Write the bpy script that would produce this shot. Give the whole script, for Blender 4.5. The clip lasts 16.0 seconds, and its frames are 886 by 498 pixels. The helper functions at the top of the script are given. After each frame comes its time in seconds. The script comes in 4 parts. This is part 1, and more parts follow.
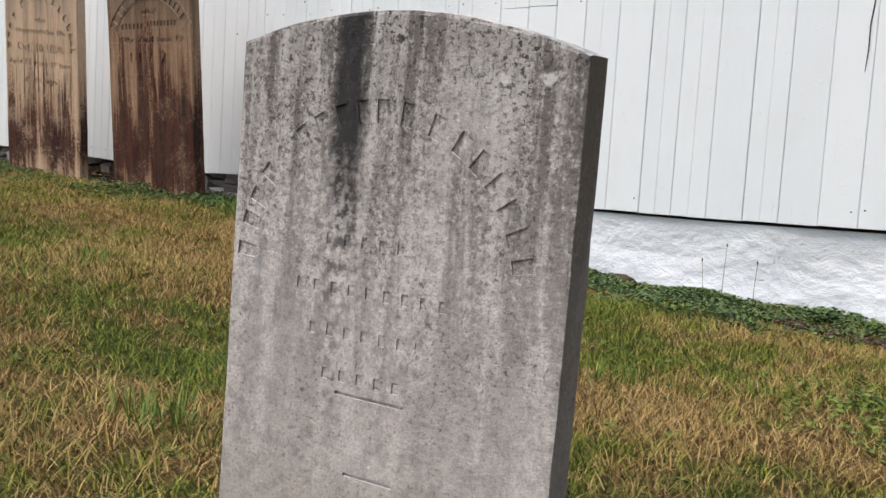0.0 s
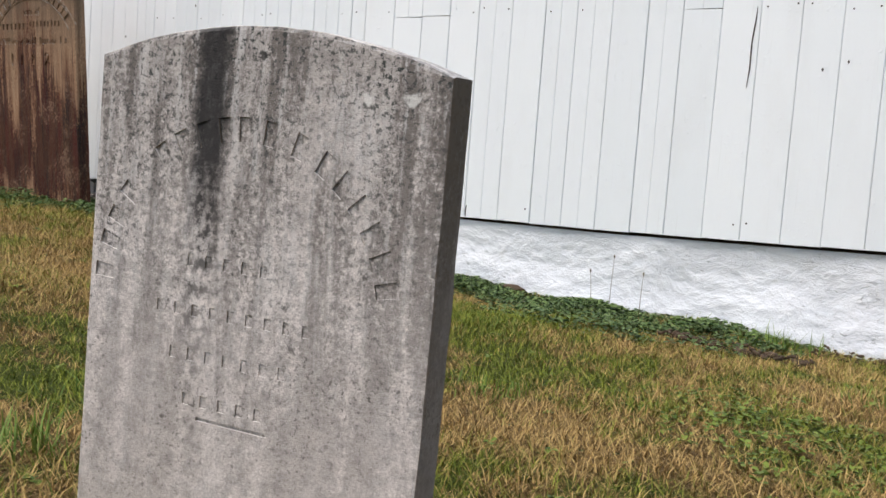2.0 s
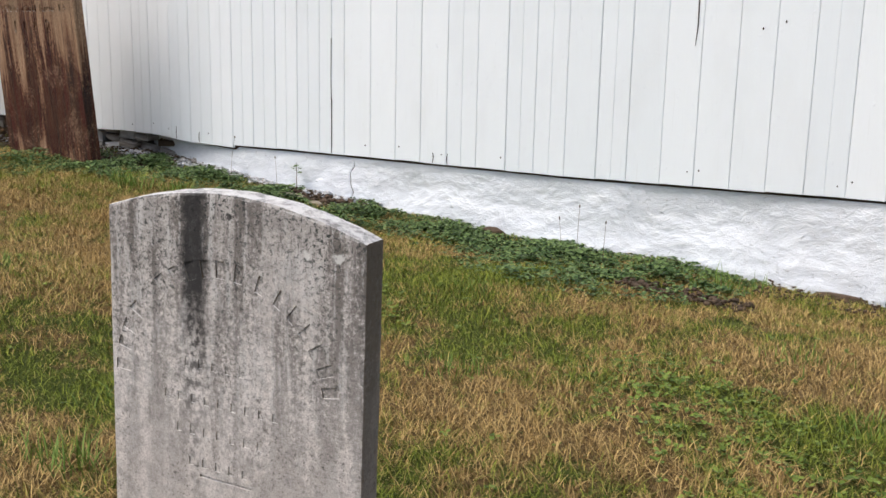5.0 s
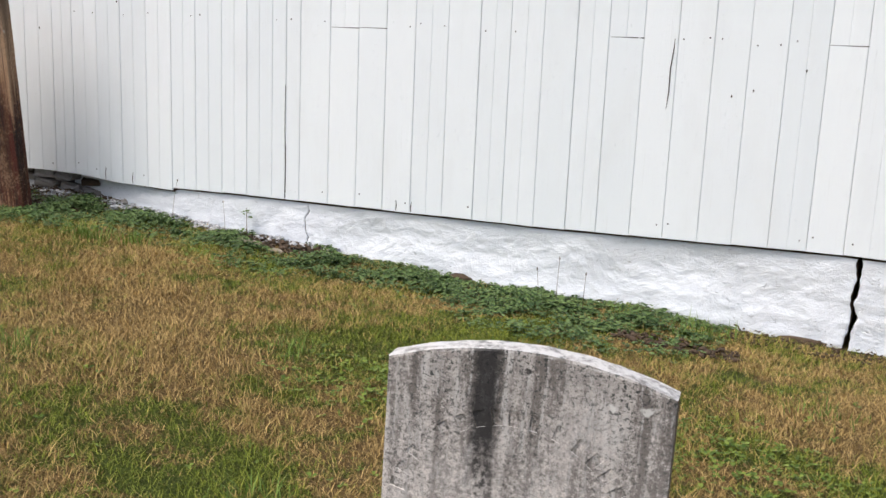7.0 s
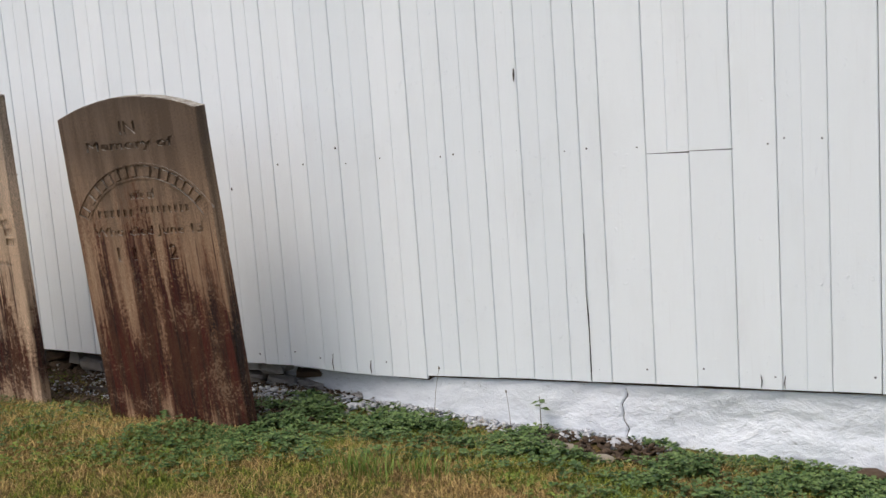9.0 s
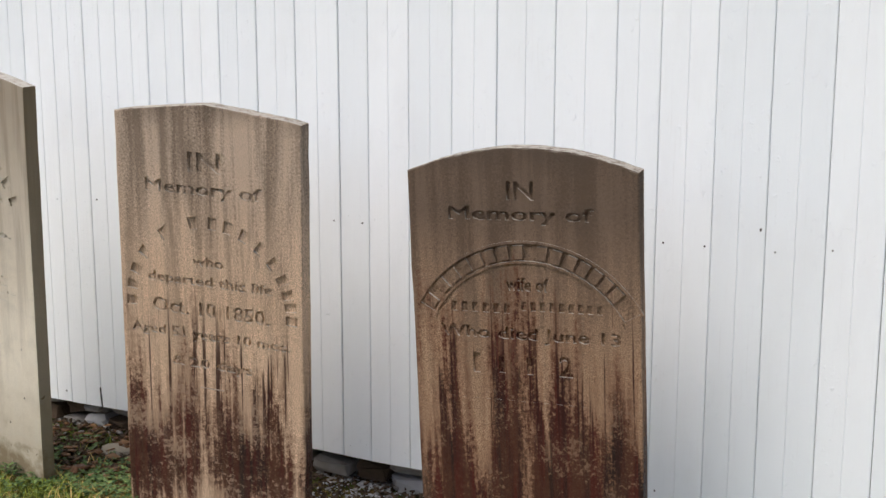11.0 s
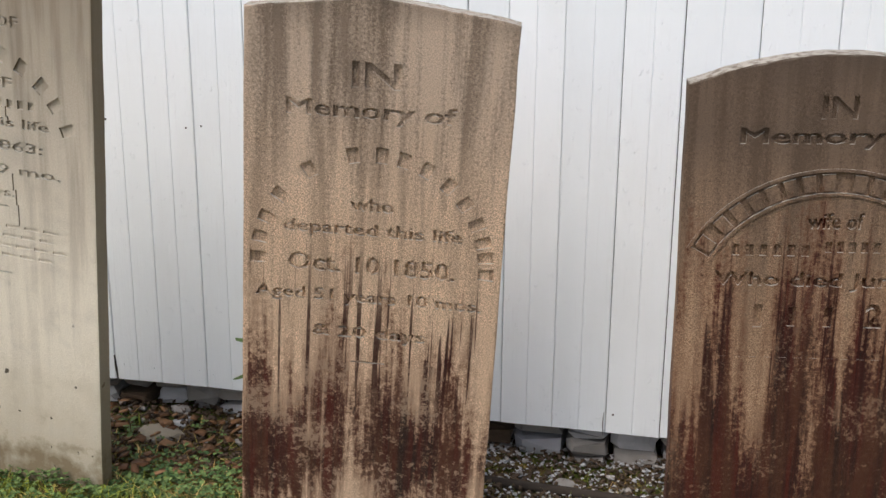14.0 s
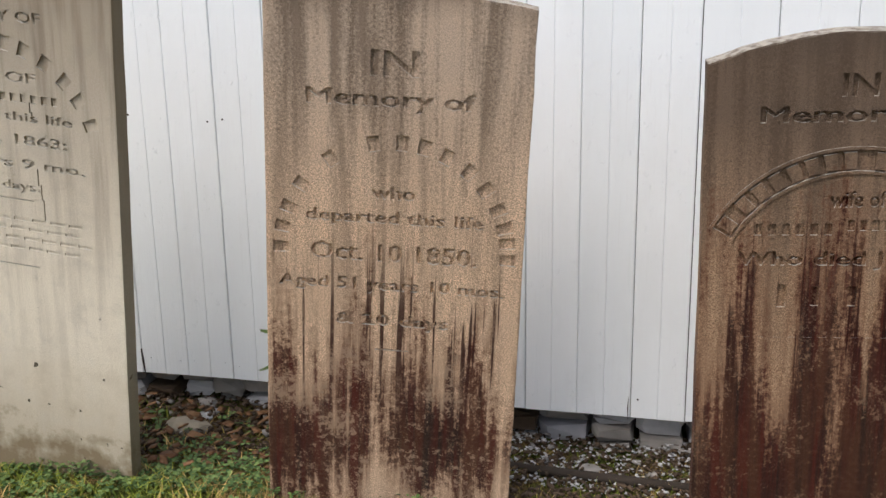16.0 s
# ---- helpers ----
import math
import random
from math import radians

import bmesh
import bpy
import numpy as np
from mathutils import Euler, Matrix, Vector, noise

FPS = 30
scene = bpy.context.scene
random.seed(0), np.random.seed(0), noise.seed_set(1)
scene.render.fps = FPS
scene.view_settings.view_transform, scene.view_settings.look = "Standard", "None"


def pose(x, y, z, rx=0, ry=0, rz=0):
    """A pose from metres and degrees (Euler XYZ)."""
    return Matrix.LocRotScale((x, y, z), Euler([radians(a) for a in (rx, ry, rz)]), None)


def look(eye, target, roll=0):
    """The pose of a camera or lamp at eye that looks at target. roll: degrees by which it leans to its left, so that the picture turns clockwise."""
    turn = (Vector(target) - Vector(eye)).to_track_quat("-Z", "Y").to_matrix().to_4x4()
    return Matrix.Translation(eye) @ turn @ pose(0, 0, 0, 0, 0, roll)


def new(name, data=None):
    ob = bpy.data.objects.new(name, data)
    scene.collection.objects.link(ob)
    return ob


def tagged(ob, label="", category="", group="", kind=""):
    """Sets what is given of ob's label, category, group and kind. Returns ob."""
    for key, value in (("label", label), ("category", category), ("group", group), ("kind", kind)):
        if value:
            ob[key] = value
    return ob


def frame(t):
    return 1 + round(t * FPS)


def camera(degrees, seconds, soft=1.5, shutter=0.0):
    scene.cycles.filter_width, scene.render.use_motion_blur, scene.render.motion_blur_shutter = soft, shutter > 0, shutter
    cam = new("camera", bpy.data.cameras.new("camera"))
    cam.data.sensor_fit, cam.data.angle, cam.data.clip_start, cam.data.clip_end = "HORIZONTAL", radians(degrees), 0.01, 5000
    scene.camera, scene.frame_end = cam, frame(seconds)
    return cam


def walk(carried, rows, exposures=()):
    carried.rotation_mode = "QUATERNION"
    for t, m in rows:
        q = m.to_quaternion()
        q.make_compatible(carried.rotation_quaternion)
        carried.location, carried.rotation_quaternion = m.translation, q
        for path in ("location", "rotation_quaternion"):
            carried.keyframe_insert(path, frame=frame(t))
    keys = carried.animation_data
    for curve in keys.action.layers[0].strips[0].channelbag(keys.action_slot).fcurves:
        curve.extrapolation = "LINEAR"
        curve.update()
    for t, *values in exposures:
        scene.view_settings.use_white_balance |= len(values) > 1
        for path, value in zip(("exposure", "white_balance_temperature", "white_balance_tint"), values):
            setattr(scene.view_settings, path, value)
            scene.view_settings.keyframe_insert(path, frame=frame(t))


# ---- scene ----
cam = camera(44.9, 16.0)
PATH = [
    (0, (-0.076, 0.239, 1.139), (-1.374, 1.746, 0.927), 3.5),
    (0.5, (-0.06, 0.232, 1.141), (-1.331, 1.756, 0.893), 3.8),
    (1, (-0.049, 0.246, 1.154), (-1.268, 1.816, 0.936), 3.6),
    (1.5, (-0.057, 0.26, 1.157), (-1.242, 1.86, 0.965), 4.0),
    (2, (-0.063, 0.277, 1.156), (-1.219, 1.898, 0.966), 4.2),
    (2.5, (-0.063, 0.279, 1.163), (-1.205, 1.912, 0.99), 3.8),
    (3, (-0.049, 0.277, 1.174), (-1.162, 1.93, 1.004), 3.8),
    (3.2, (-0.036, 0.263, 1.181), (-1.175, 1.898, 1.014), 3.0),
    (5.3, (0.199, -0.002, 1.546), (-0.937, 1.577, 1.08), 0.8),
    (5.5, (0.197, -0.101, 1.584), (-0.843, 1.536, 1.096), 0.8),
    (6, (0.155, -0.303, 1.611), (-0.629, 1.466, 1.104), 3.4),
    (6.5, (-0.05, -0.3, 1.615), (-0.759, 1.511, 1.146), 3.7),
    (7, (-0.324, -0.301, 1.698), (-1.158, 1.465, 1.269), 2.4),
    (7.5, (-0.657, -0.253, 1.756), (-1.538, 1.486, 1.31), -0.0),
    (8, (-1.007, -0.015, 1.762), (-1.915, 1.722, 1.363), -0.8),
    (8.5, (-1.41, 0.098, 1.801), (-2.343, 1.835, 1.464), -2.4),
    (9, (-1.71, 0.29, 1.862), (-2.624, 2.044, 1.57), -4.2),
    (9.5, (-2.124, 0.47, 1.795), (-3.074, 2.22, 1.601), -3.6),
    (10, (-2.477, 0.624, 1.939), (-3.561, 2.288, 1.698), -2.3),
    (10.2, (-2.638, 0.647, 2.05), (-3.687, 2.332, 1.809), -1.9),
    (12.3, (-4.266, 0.697, 2.074), (-4.858, 2.562, 1.659), -1.1),
    (12.5, (-4.38, 0.724, 2.067), (-4.922, 2.602, 1.645), -1.9),
    (13, (-4.515, 0.778, 2.089), (-4.926, 2.681, 1.633), 0.1),
    (13.5, (-4.555, 0.816, 2.084), (-4.931, 2.712, 1.568), 0.7),
    (14, (-4.543, 0.846, 2.08), (-4.938, 2.736, 1.558), 0.4),
    (14.5, (-4.536, 0.86, 2.096), (-4.961, 2.746, 1.584), -0.1),
    (15, (-4.54, 0.848, 2.094), (-4.991, 2.733, 1.6), -1.4),
    (15.5, (-4.53, 0.844, 2.074), (-5.0, 2.72, 1.565), -1.6),
    (16, (-4.538, 0.834, 2.064), (-4.974, 2.712, 1.534), -1.0),
]
EXPOSURES = [(0, 0.54), (3, 0.58), (5.5, 0.64), (7.5, 0.66), (8, 0.64), (8.5, 0.50), (9, 0.36), (9.6, 0.38), (10.2, 0.48), (12.3, 0.60), (16, 0.60)]
walk(cam, [(t, look(eye, target, roll)) for t, eye, target, roll in PATH], EXPOSURES)

# ---- world, sun, exposure ----
world = bpy.data.worlds.new("overcast_sky")
scene.world = world
world.use_nodes = True
wn = world.node_tree
wn.nodes.clear()
w_out = wn.nodes.new("ShaderNodeOutputWorld")
w_bg = wn.nodes.new("ShaderNodeBackground")
w_sky = wn.nodes.new("ShaderNodeTexSky")
w_sky.sky_type, w_sky.sun_disc = "NISHITA", False
w_sky.sun_elevation, w_sky.sun_rotation = radians(58), radians(205)
w_sky.air_density, w_sky.dust_density = 1.0, 4.0
w_hsv = wn.nodes.new("ShaderNodeHueSaturation")
w_hsv.inputs["Saturation"].default_value = 0.92
wn.links.new(w_sky.outputs[0], w_hsv.inputs["Color"])
wn.links.new(w_hsv.outputs[0], w_bg.inputs[0])
wn.links.new(w_bg.outputs[0], w_out.inputs[0])
w_bg.inputs[1].default_value = 0.13
sun = new("sun", bpy.data.lights.new("sun", "SUN"))
sun.data.energy, sun.data.angle, sun.data.color = 1.0, radians(35), (1.0, 0.98, 0.95)
sun.matrix_world = look((-3.2, -6.5, 11.0), (0, 0, 0))


# ---- materials ----
def nodes_of(name):
    m = bpy.data.materials.new(name)
    m.use_nodes = True
    t = m.node_tree
    b = t.nodes["Principled BSDF"]
    b.inputs["Specular IOR Level"].default_value = 0.15
    return m, t, b


def coords(t, scale=(1, 1, 1), kind="Object"):
    c = t.nodes.new("ShaderNodeTexCoord")
    mp = t.nodes.new("ShaderNodeMapping")
    mp.inputs["Scale"].default_value = scale
    t.links.new(c.outputs[kind], mp.inputs[0])
    return mp.outputs[0]


def world_pos(t, scale=(1, 1, 1)):
    c = t.nodes.new("ShaderNodeNewGeometry")
    mp = t.nodes.new("ShaderNodeMapping")
    mp.inputs["Scale"].default_value = scale
    t.links.new(c.outputs["Position"], mp.inputs[0])
    return mp.outputs[0]


def noise_tex(t, vec, scale, detail=4, rough=0.6, dist=0.0):
    n = t.nodes.new("ShaderNodeTexNoise")
    n.inputs["Scale"].default_value, n.inputs["Detail"].default_value = scale, detail
    n.inputs["Roughness"].default_value, n.inputs["Distortion"].default_value = rough, dist
    t.links.new(vec, n.inputs["Vector"])
    return n.outputs["Fac"]


def ramp(t, fac, a, b, low=0.0, high=1.0):
    r = t.nodes.new("ShaderNodeMapRange")
    r.inputs["From Min"].default_value, r.inputs["From Max"].default_value = a, b
    r.inputs["To Min"].default_value, r.inputs["To Max"].default_value = low, high
    t.links.new(fac, r.inputs[0])
    return r.outputs[0]


def calc(t, op, a, b=None):
    n = t.nodes.new("ShaderNodeMath")
    n.operation = op
    for i, v in enumerate((a, b)):
        if v is None:
            continue
        if isinstance(v, (int, float)):
            n.inputs[i].default_value = v
        else:
            t.links.new(v, n.inputs[i])
    return n.outputs[0]


def blend(t, fac, a, b, mode="MIX"):
    n = t.nodes.new("ShaderNodeMix")
    n.data_type, n.blend_type = "RGBA", mode
    if isinstance(fac, (int, float)):
        n.inputs[0].default_value = fac
    else:
        t.links.new(fac, n.inputs[0])
    for i, v in ((6, a), (7, b)):
        if isinstance(v, tuple):
            n.inputs[i].default_value = (*v, 1)
        else:
            t.links.new(v, n.inputs[i])
    return n.outputs[2]


def bumped(t, b, height, strength, dist=0.01):
    n = t.nodes.new("ShaderNodeBump")
    n.inputs["Strength"].default_value, n.inputs["Distance"].default_value = strength, dist
    t.links.new(height, n.inputs["Height"])
    t.links.new(n.outputs[0], b.inputs["Normal"])


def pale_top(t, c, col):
    """Upper faces and edges of a stone, blended in patches towards a paler colour."""
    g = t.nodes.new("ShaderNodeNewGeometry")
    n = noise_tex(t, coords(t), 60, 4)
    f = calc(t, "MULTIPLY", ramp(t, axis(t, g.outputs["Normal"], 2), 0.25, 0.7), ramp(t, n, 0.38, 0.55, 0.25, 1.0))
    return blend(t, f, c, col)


def axis(t, vec, i):
    n = t.nodes.new("ShaderNodeSeparateXYZ")
    t.links.new(vec, n.inputs[0])
    return n.outputs[i]


def plain(name, col, rough=0.8, var=0.25, scale=30.0, bump=0.2, metal=0.0):
    m, t, b = nodes_of(name)
    v = world_pos(t)
    n1, n2 = noise_tex(t, v, scale, 5), noise_tex(t, v, scale / 7, 3)
    dark = tuple(c * (1 - var) for c in col)
    light = tuple(min(1, c * (1 + var)) for c in col)
    c1 = blend(t, n1, dark, light)
    t.links.new(blend(t, ramp(t, n2, 0.35, 0.7, 0.0, 0.5), c1, tuple(c * 0.7 for c in col)), b.inputs["Base Color"])
    b.inputs["Roughness"].default_value, b.inputs["Metallic"].default_value = rough, metal
    bumped(t, b, n1, bump)
    return m


def white_paint():
    m, t, b = nodes_of("white_board_paint")
    v = world_pos(t)
    grain = noise_tex(t, world_pos(t, (60, 60, 1.5)), 3, 4)
    dirt = noise_tex(t, world_pos(t, (3, 3, 1.0)), 2.2, 5)
    fine = noise_tex(t, v, 90, 3)
    inf = t.nodes.new("ShaderNodeObjectInfo")
    tone = blend(t, inf.outputs["Random"], (0.775, 0.815, 0.84), (0.838, 0.870, 0.890))
    c = blend(t, ramp(t, dirt, 0.5, 0.8, 0.0, 0.30), tone, (0.66, 0.67, 0.67))
    c = blend(t, ramp(t, grain, 0.62, 0.8, 0.0, 0.25), c, (0.6, 0.61, 0.6))
    t.links.new(c, b.inputs["Base Color"])
    b.inputs["Roughness"].default_value = 0.42
    b.inputs["Specular IOR Level"].default_value = 0.5
    blister = ramp(t, noise_tex(t, world_pos(t, (1, 1, 0.6)), 70, 3, 0.55), 0.60, 0.70)
    flaky = calc(t, "MULTIPLY", blister, ramp(t, noise_tex(t, v, 6, 3), 0.48, 0.62))
    h = calc(t, "ADD", calc(t, "ADD", grain, calc(t, "MULTIPLY", fine, 0.5)), calc(t, "MULTIPLY", flaky, 2.5))
    bumped(t, b, h, 0.3, 0.004)
    return m


def whitewash():
    m, t, b = nodes_of("whitewashed_plaster")
    v = world_pos(t)
    big, mid, fine = noise_tex(t, v, 5, 6, 0.65, 0.6), noise_tex(t, world_pos(t, (0.6, 0.6, 1.2)), 20, 5, 0.6, 0.1), noise_tex(t, v, 140, 3)
    c = blend(t, ramp(t, mid, 0.35, 0.62), (0.70, 0.728, 0.765), (0.765, 0.79, 0.822))
    c = blend(t, ramp(t, big, 0.56, 0.75, 0.0, 0.2), c, (0.70, 0.71, 0.735))
    crack = t.nodes.new("ShaderNodeTexVoronoi")
    crack.feature = "DISTANCE_TO_EDGE"
    crack.inputs["Scale"].default_value = 7
    warp = t.nodes.new("ShaderNodeVectorMath")
    warp.operation = "ADD"
    t.links.new(v, warp.inputs[0])
    nz = t.nodes.new("ShaderNodeTexNoise")
    nz.inputs["Scale"].default_value = 9
    t.links.new(v, nz.inputs["Vector"])
    t.links.new(nz.outputs["Color"], warp.inputs[1])
    t.links.new(warp.outputs[0], crack.inputs["Vector"])
    line = calc(t, "MULTIPLY", ramp(t, crack.outputs["Distance"], 0.0, 0.012, 1.0, 0.0), ramp(t, big, 0.5, 0.6))
    c = blend(t, calc(t, "MULTIPLY", line, 0.6), c, (0.25, 0.25, 0.26))
    pit = calc(t, "MULTIPLY", ramp(t, noise_tex(t, world_pos(t, (0.7, 0.7, 1.4)), 55, 3, 0.6), 0.64, 0.69), ramp(t, big, 0.42, 0.56))
    c = blend(t, calc(t, "MULTIPLY", pit, 0.55), c, (0.36, 0.36, 0.37))
    line = calc(t, "ADD", line, calc(t, "MULTIPLY", pit, 0.8))
    t.links.new(c, b.inputs["Base Color"])
    b.inputs["Roughness"].default_value = 0.75
    h = calc(t, "ADD", calc(t, "MULTIPLY", mid, 1.0), calc(t, "MULTIPLY", fine, 0.2))
    bumped(t, b, calc(t, "SUBTRACT", calc(t, "ADD", h, calc(t, "MULTIPLY", big, 2.0)), line), 0.5, 0.02)
    return m


def stained_sandstone(name, height, tan, grey, stain_top, seed, head=0.6, clear=0.0, soak=0.0):
    """Tan sandstone with grey weathered head, vertical rain streaks and dark red runs over the lower half; clear: how far the runs spare one side; soak: how closed they are."""
    m, t, b = nodes_of(name)
    v = coords(t)
    x, z = axis(t, v, 0), axis(t, v, 2)
    off = t.nodes.new("ShaderNodeVectorMath")
    off.operation = "ADD"
    off.inputs[1].default_value = (seed * 3.1, seed * 1.7, seed * 2.3)
    t.links.new(v, off.inputs[0])

    def stretched(sx, sz):
        mp = t.nodes.new("ShaderNodeMapping")
        mp.inputs["Scale"].default_value = (sx, sx, sz)
        t.links.new(off.outputs[0], mp.inputs[0])
        return mp.outputs[0]

    def over(fac, colour):
        return blend(t, fac, c, colour)

    grain = noise_tex(t, off.outputs[0], 330, 3, 0.85)
    sand = calc(t, "MULTIPLY", calc(t, "SUBTRACT", noise_tex(t, off.outputs[0], 150, 4, 0.8), 0.5), 0.45)
    blotch = noise_tex(t, off.outputs[0], 6, 5)
    streak = calc(t, "ADD", noise_tex(t, stretched(8, 0.5), 2.0, 4, 0.55, 0.2), sand)
    streak2 = calc(t, "ADD", noise_tex(t, stretched(26, 1.0), 2.0, 4, 0.6, 0.15), sand)
    grit = noise_tex(t, off.outputs[0], 85, 5, 0.75)
    c = blend(t, ramp(t, grain, 0.40, 0.60), tuple(k * 0.42 for k in tan), tuple(k * 1.36 for k in tan))
    c = over(ramp(t, blotch, 0.42, 0.62, 0.0, 0.45), tuple(k * 0.70 for k in tan))
    c = over(ramp(t, z, height * 0.58, height * 0.88, 0.0, head), grey)
    c = over(calc(t, "MULTIPLY", ramp(t, streak, 0.45, 0.60), ramp(t, z, height * 0.35, height * 0.8, 0.05, 0.62)), (0.085, 0.058, 0.040))
    c = over(calc(t, "MULTIPLY", ramp(t, streak2, 0.53, 0.66), ramp(t, z, height * 0.3, height * 0.8, 0.15, 0.45)), (0.12, 0.085, 0.06))
    c = over(calc(t, "MULTIPLY", ramp(t, sand, 0.05, 0.08), ramp(t, z, height * 0.3, height, 0.25, 0.5)), (0.06, 0.045, 0.035))
    lip = calc(t, "ADD", z, calc(t, "MULTIPLY", calc(t, "SUBTRACT", blotch, 0.5), 0.12))
    c = over(ramp(t, lip, height - 0.06, height + 0.01, 0.0, 0.5), (0.09, 0.07, 0.055))
    # red-black runs: nearly closed low down, thinning upwards to single drips
    mass = noise_tex(t, stretched(7, 0.9), 1.6, 5, 0.6, 0.5)
    runs = noise_tex(t, stretched(30, 1.3), 1.5, 5, 0.65, 0.3)
    drip = noise_tex(t, stretched(75, 1.3), 1.4, 2, 0.5, 0.05)
    wet = calc(t, "ADD", calc(t, "MULTIPLY", mass, 0.60), calc(t, "MULTIPLY", runs, 0.30))
    wet = calc(t, "ADD", wet, calc(t, "MULTIPLY", drip, 0.10))
    wet = calc(t, "ADD", wet, calc(t, "MULTIPLY", calc(t, "SUBTRACT", grit, 0.5), 0.30))
    limit = ramp(t, z, stain_top * 0.35, stain_top + 0.20, 0.435 - soak, 0.63 - soak * 0.6)
    limit = calc(t, "ADD", limit, ramp(t, z, stain_top + 0.20, height, 0.0, 0.25))
    limit = calc(t, "ADD", limit, ramp(t, x, 0.02, 0.24, 0.0, clear))
    limit = calc(t, "ADD", limit, ramp(t, lip, 0.15, 0.04, 0.0, 0.09))
    over_by = calc(t, "SUBTRACT", wet, limit)
    body = ramp(t, over_by, -0.006, 0.045)
    c = over(ramp(t, over_by, -0.09, 0.02, 0.0, 0.7), (0.15, 0.062, 0.032))
    dark = blend(t, ramp(t, runs, 0.42, 0.6), (0.016, 0.009, 0.008), (0.075, 0.013, 0.008))
    band = noise_tex(t, stretched(14, 1.2), 1.7, 4, 0.6, 0.3)
    dark = blend(t, ramp(t, band, 0.46, 0.60, 0.0, 0.85), dark, (0.075, 0.030, 0.016))
    c = over(calc(t, "MULTIPLY", body, ramp(t, grit, 0.36, 0.50, 0.80, 0.98)), dark)
    # narrow drips above the runs
    tall = calc(t, "MULTIPLY", ramp(t, z, stain_top + 0.24, stain_top + 0.02), ramp(t, z, stain_top - 0.35, stain_top - 0.1))
    line = calc(t, "MULTIPLY", ramp(t, calc(t, "ADD", drip, calc(t, "MULTIPLY", calc(t, "SUBTRACT", mass, 0.5), 0.35)), 0.60, 0.625), tall)
    c = over(calc(t, "MULTIPLY", line, 0.9), (0.035, 0.008, 0.006))
    flake = calc(t, "MULTIPLY", ramp(t, calc(t, "MULTIPLY", blotch, grit), 0.27, 0.32), ramp(t, z, stain_top + 0.1, stain_top - 0.1, 0.0, 0.4))
    c = over(flake, tuple(k * 0.9 for k in tan))
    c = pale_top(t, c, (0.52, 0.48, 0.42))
    t.links.new(c, b.inputs["Base Color"])
    t.links.new(ramp(t, calc(t, "MAXIMUM", body, line), 0.0, 1.0, 0.85, 0.45), b.inputs["Roughness"])
    bumped(t, b, calc(t, "ADD", grain, calc(t, "MULTIPLY", grit, 0.9)), 0.9, 0.005)
    return m


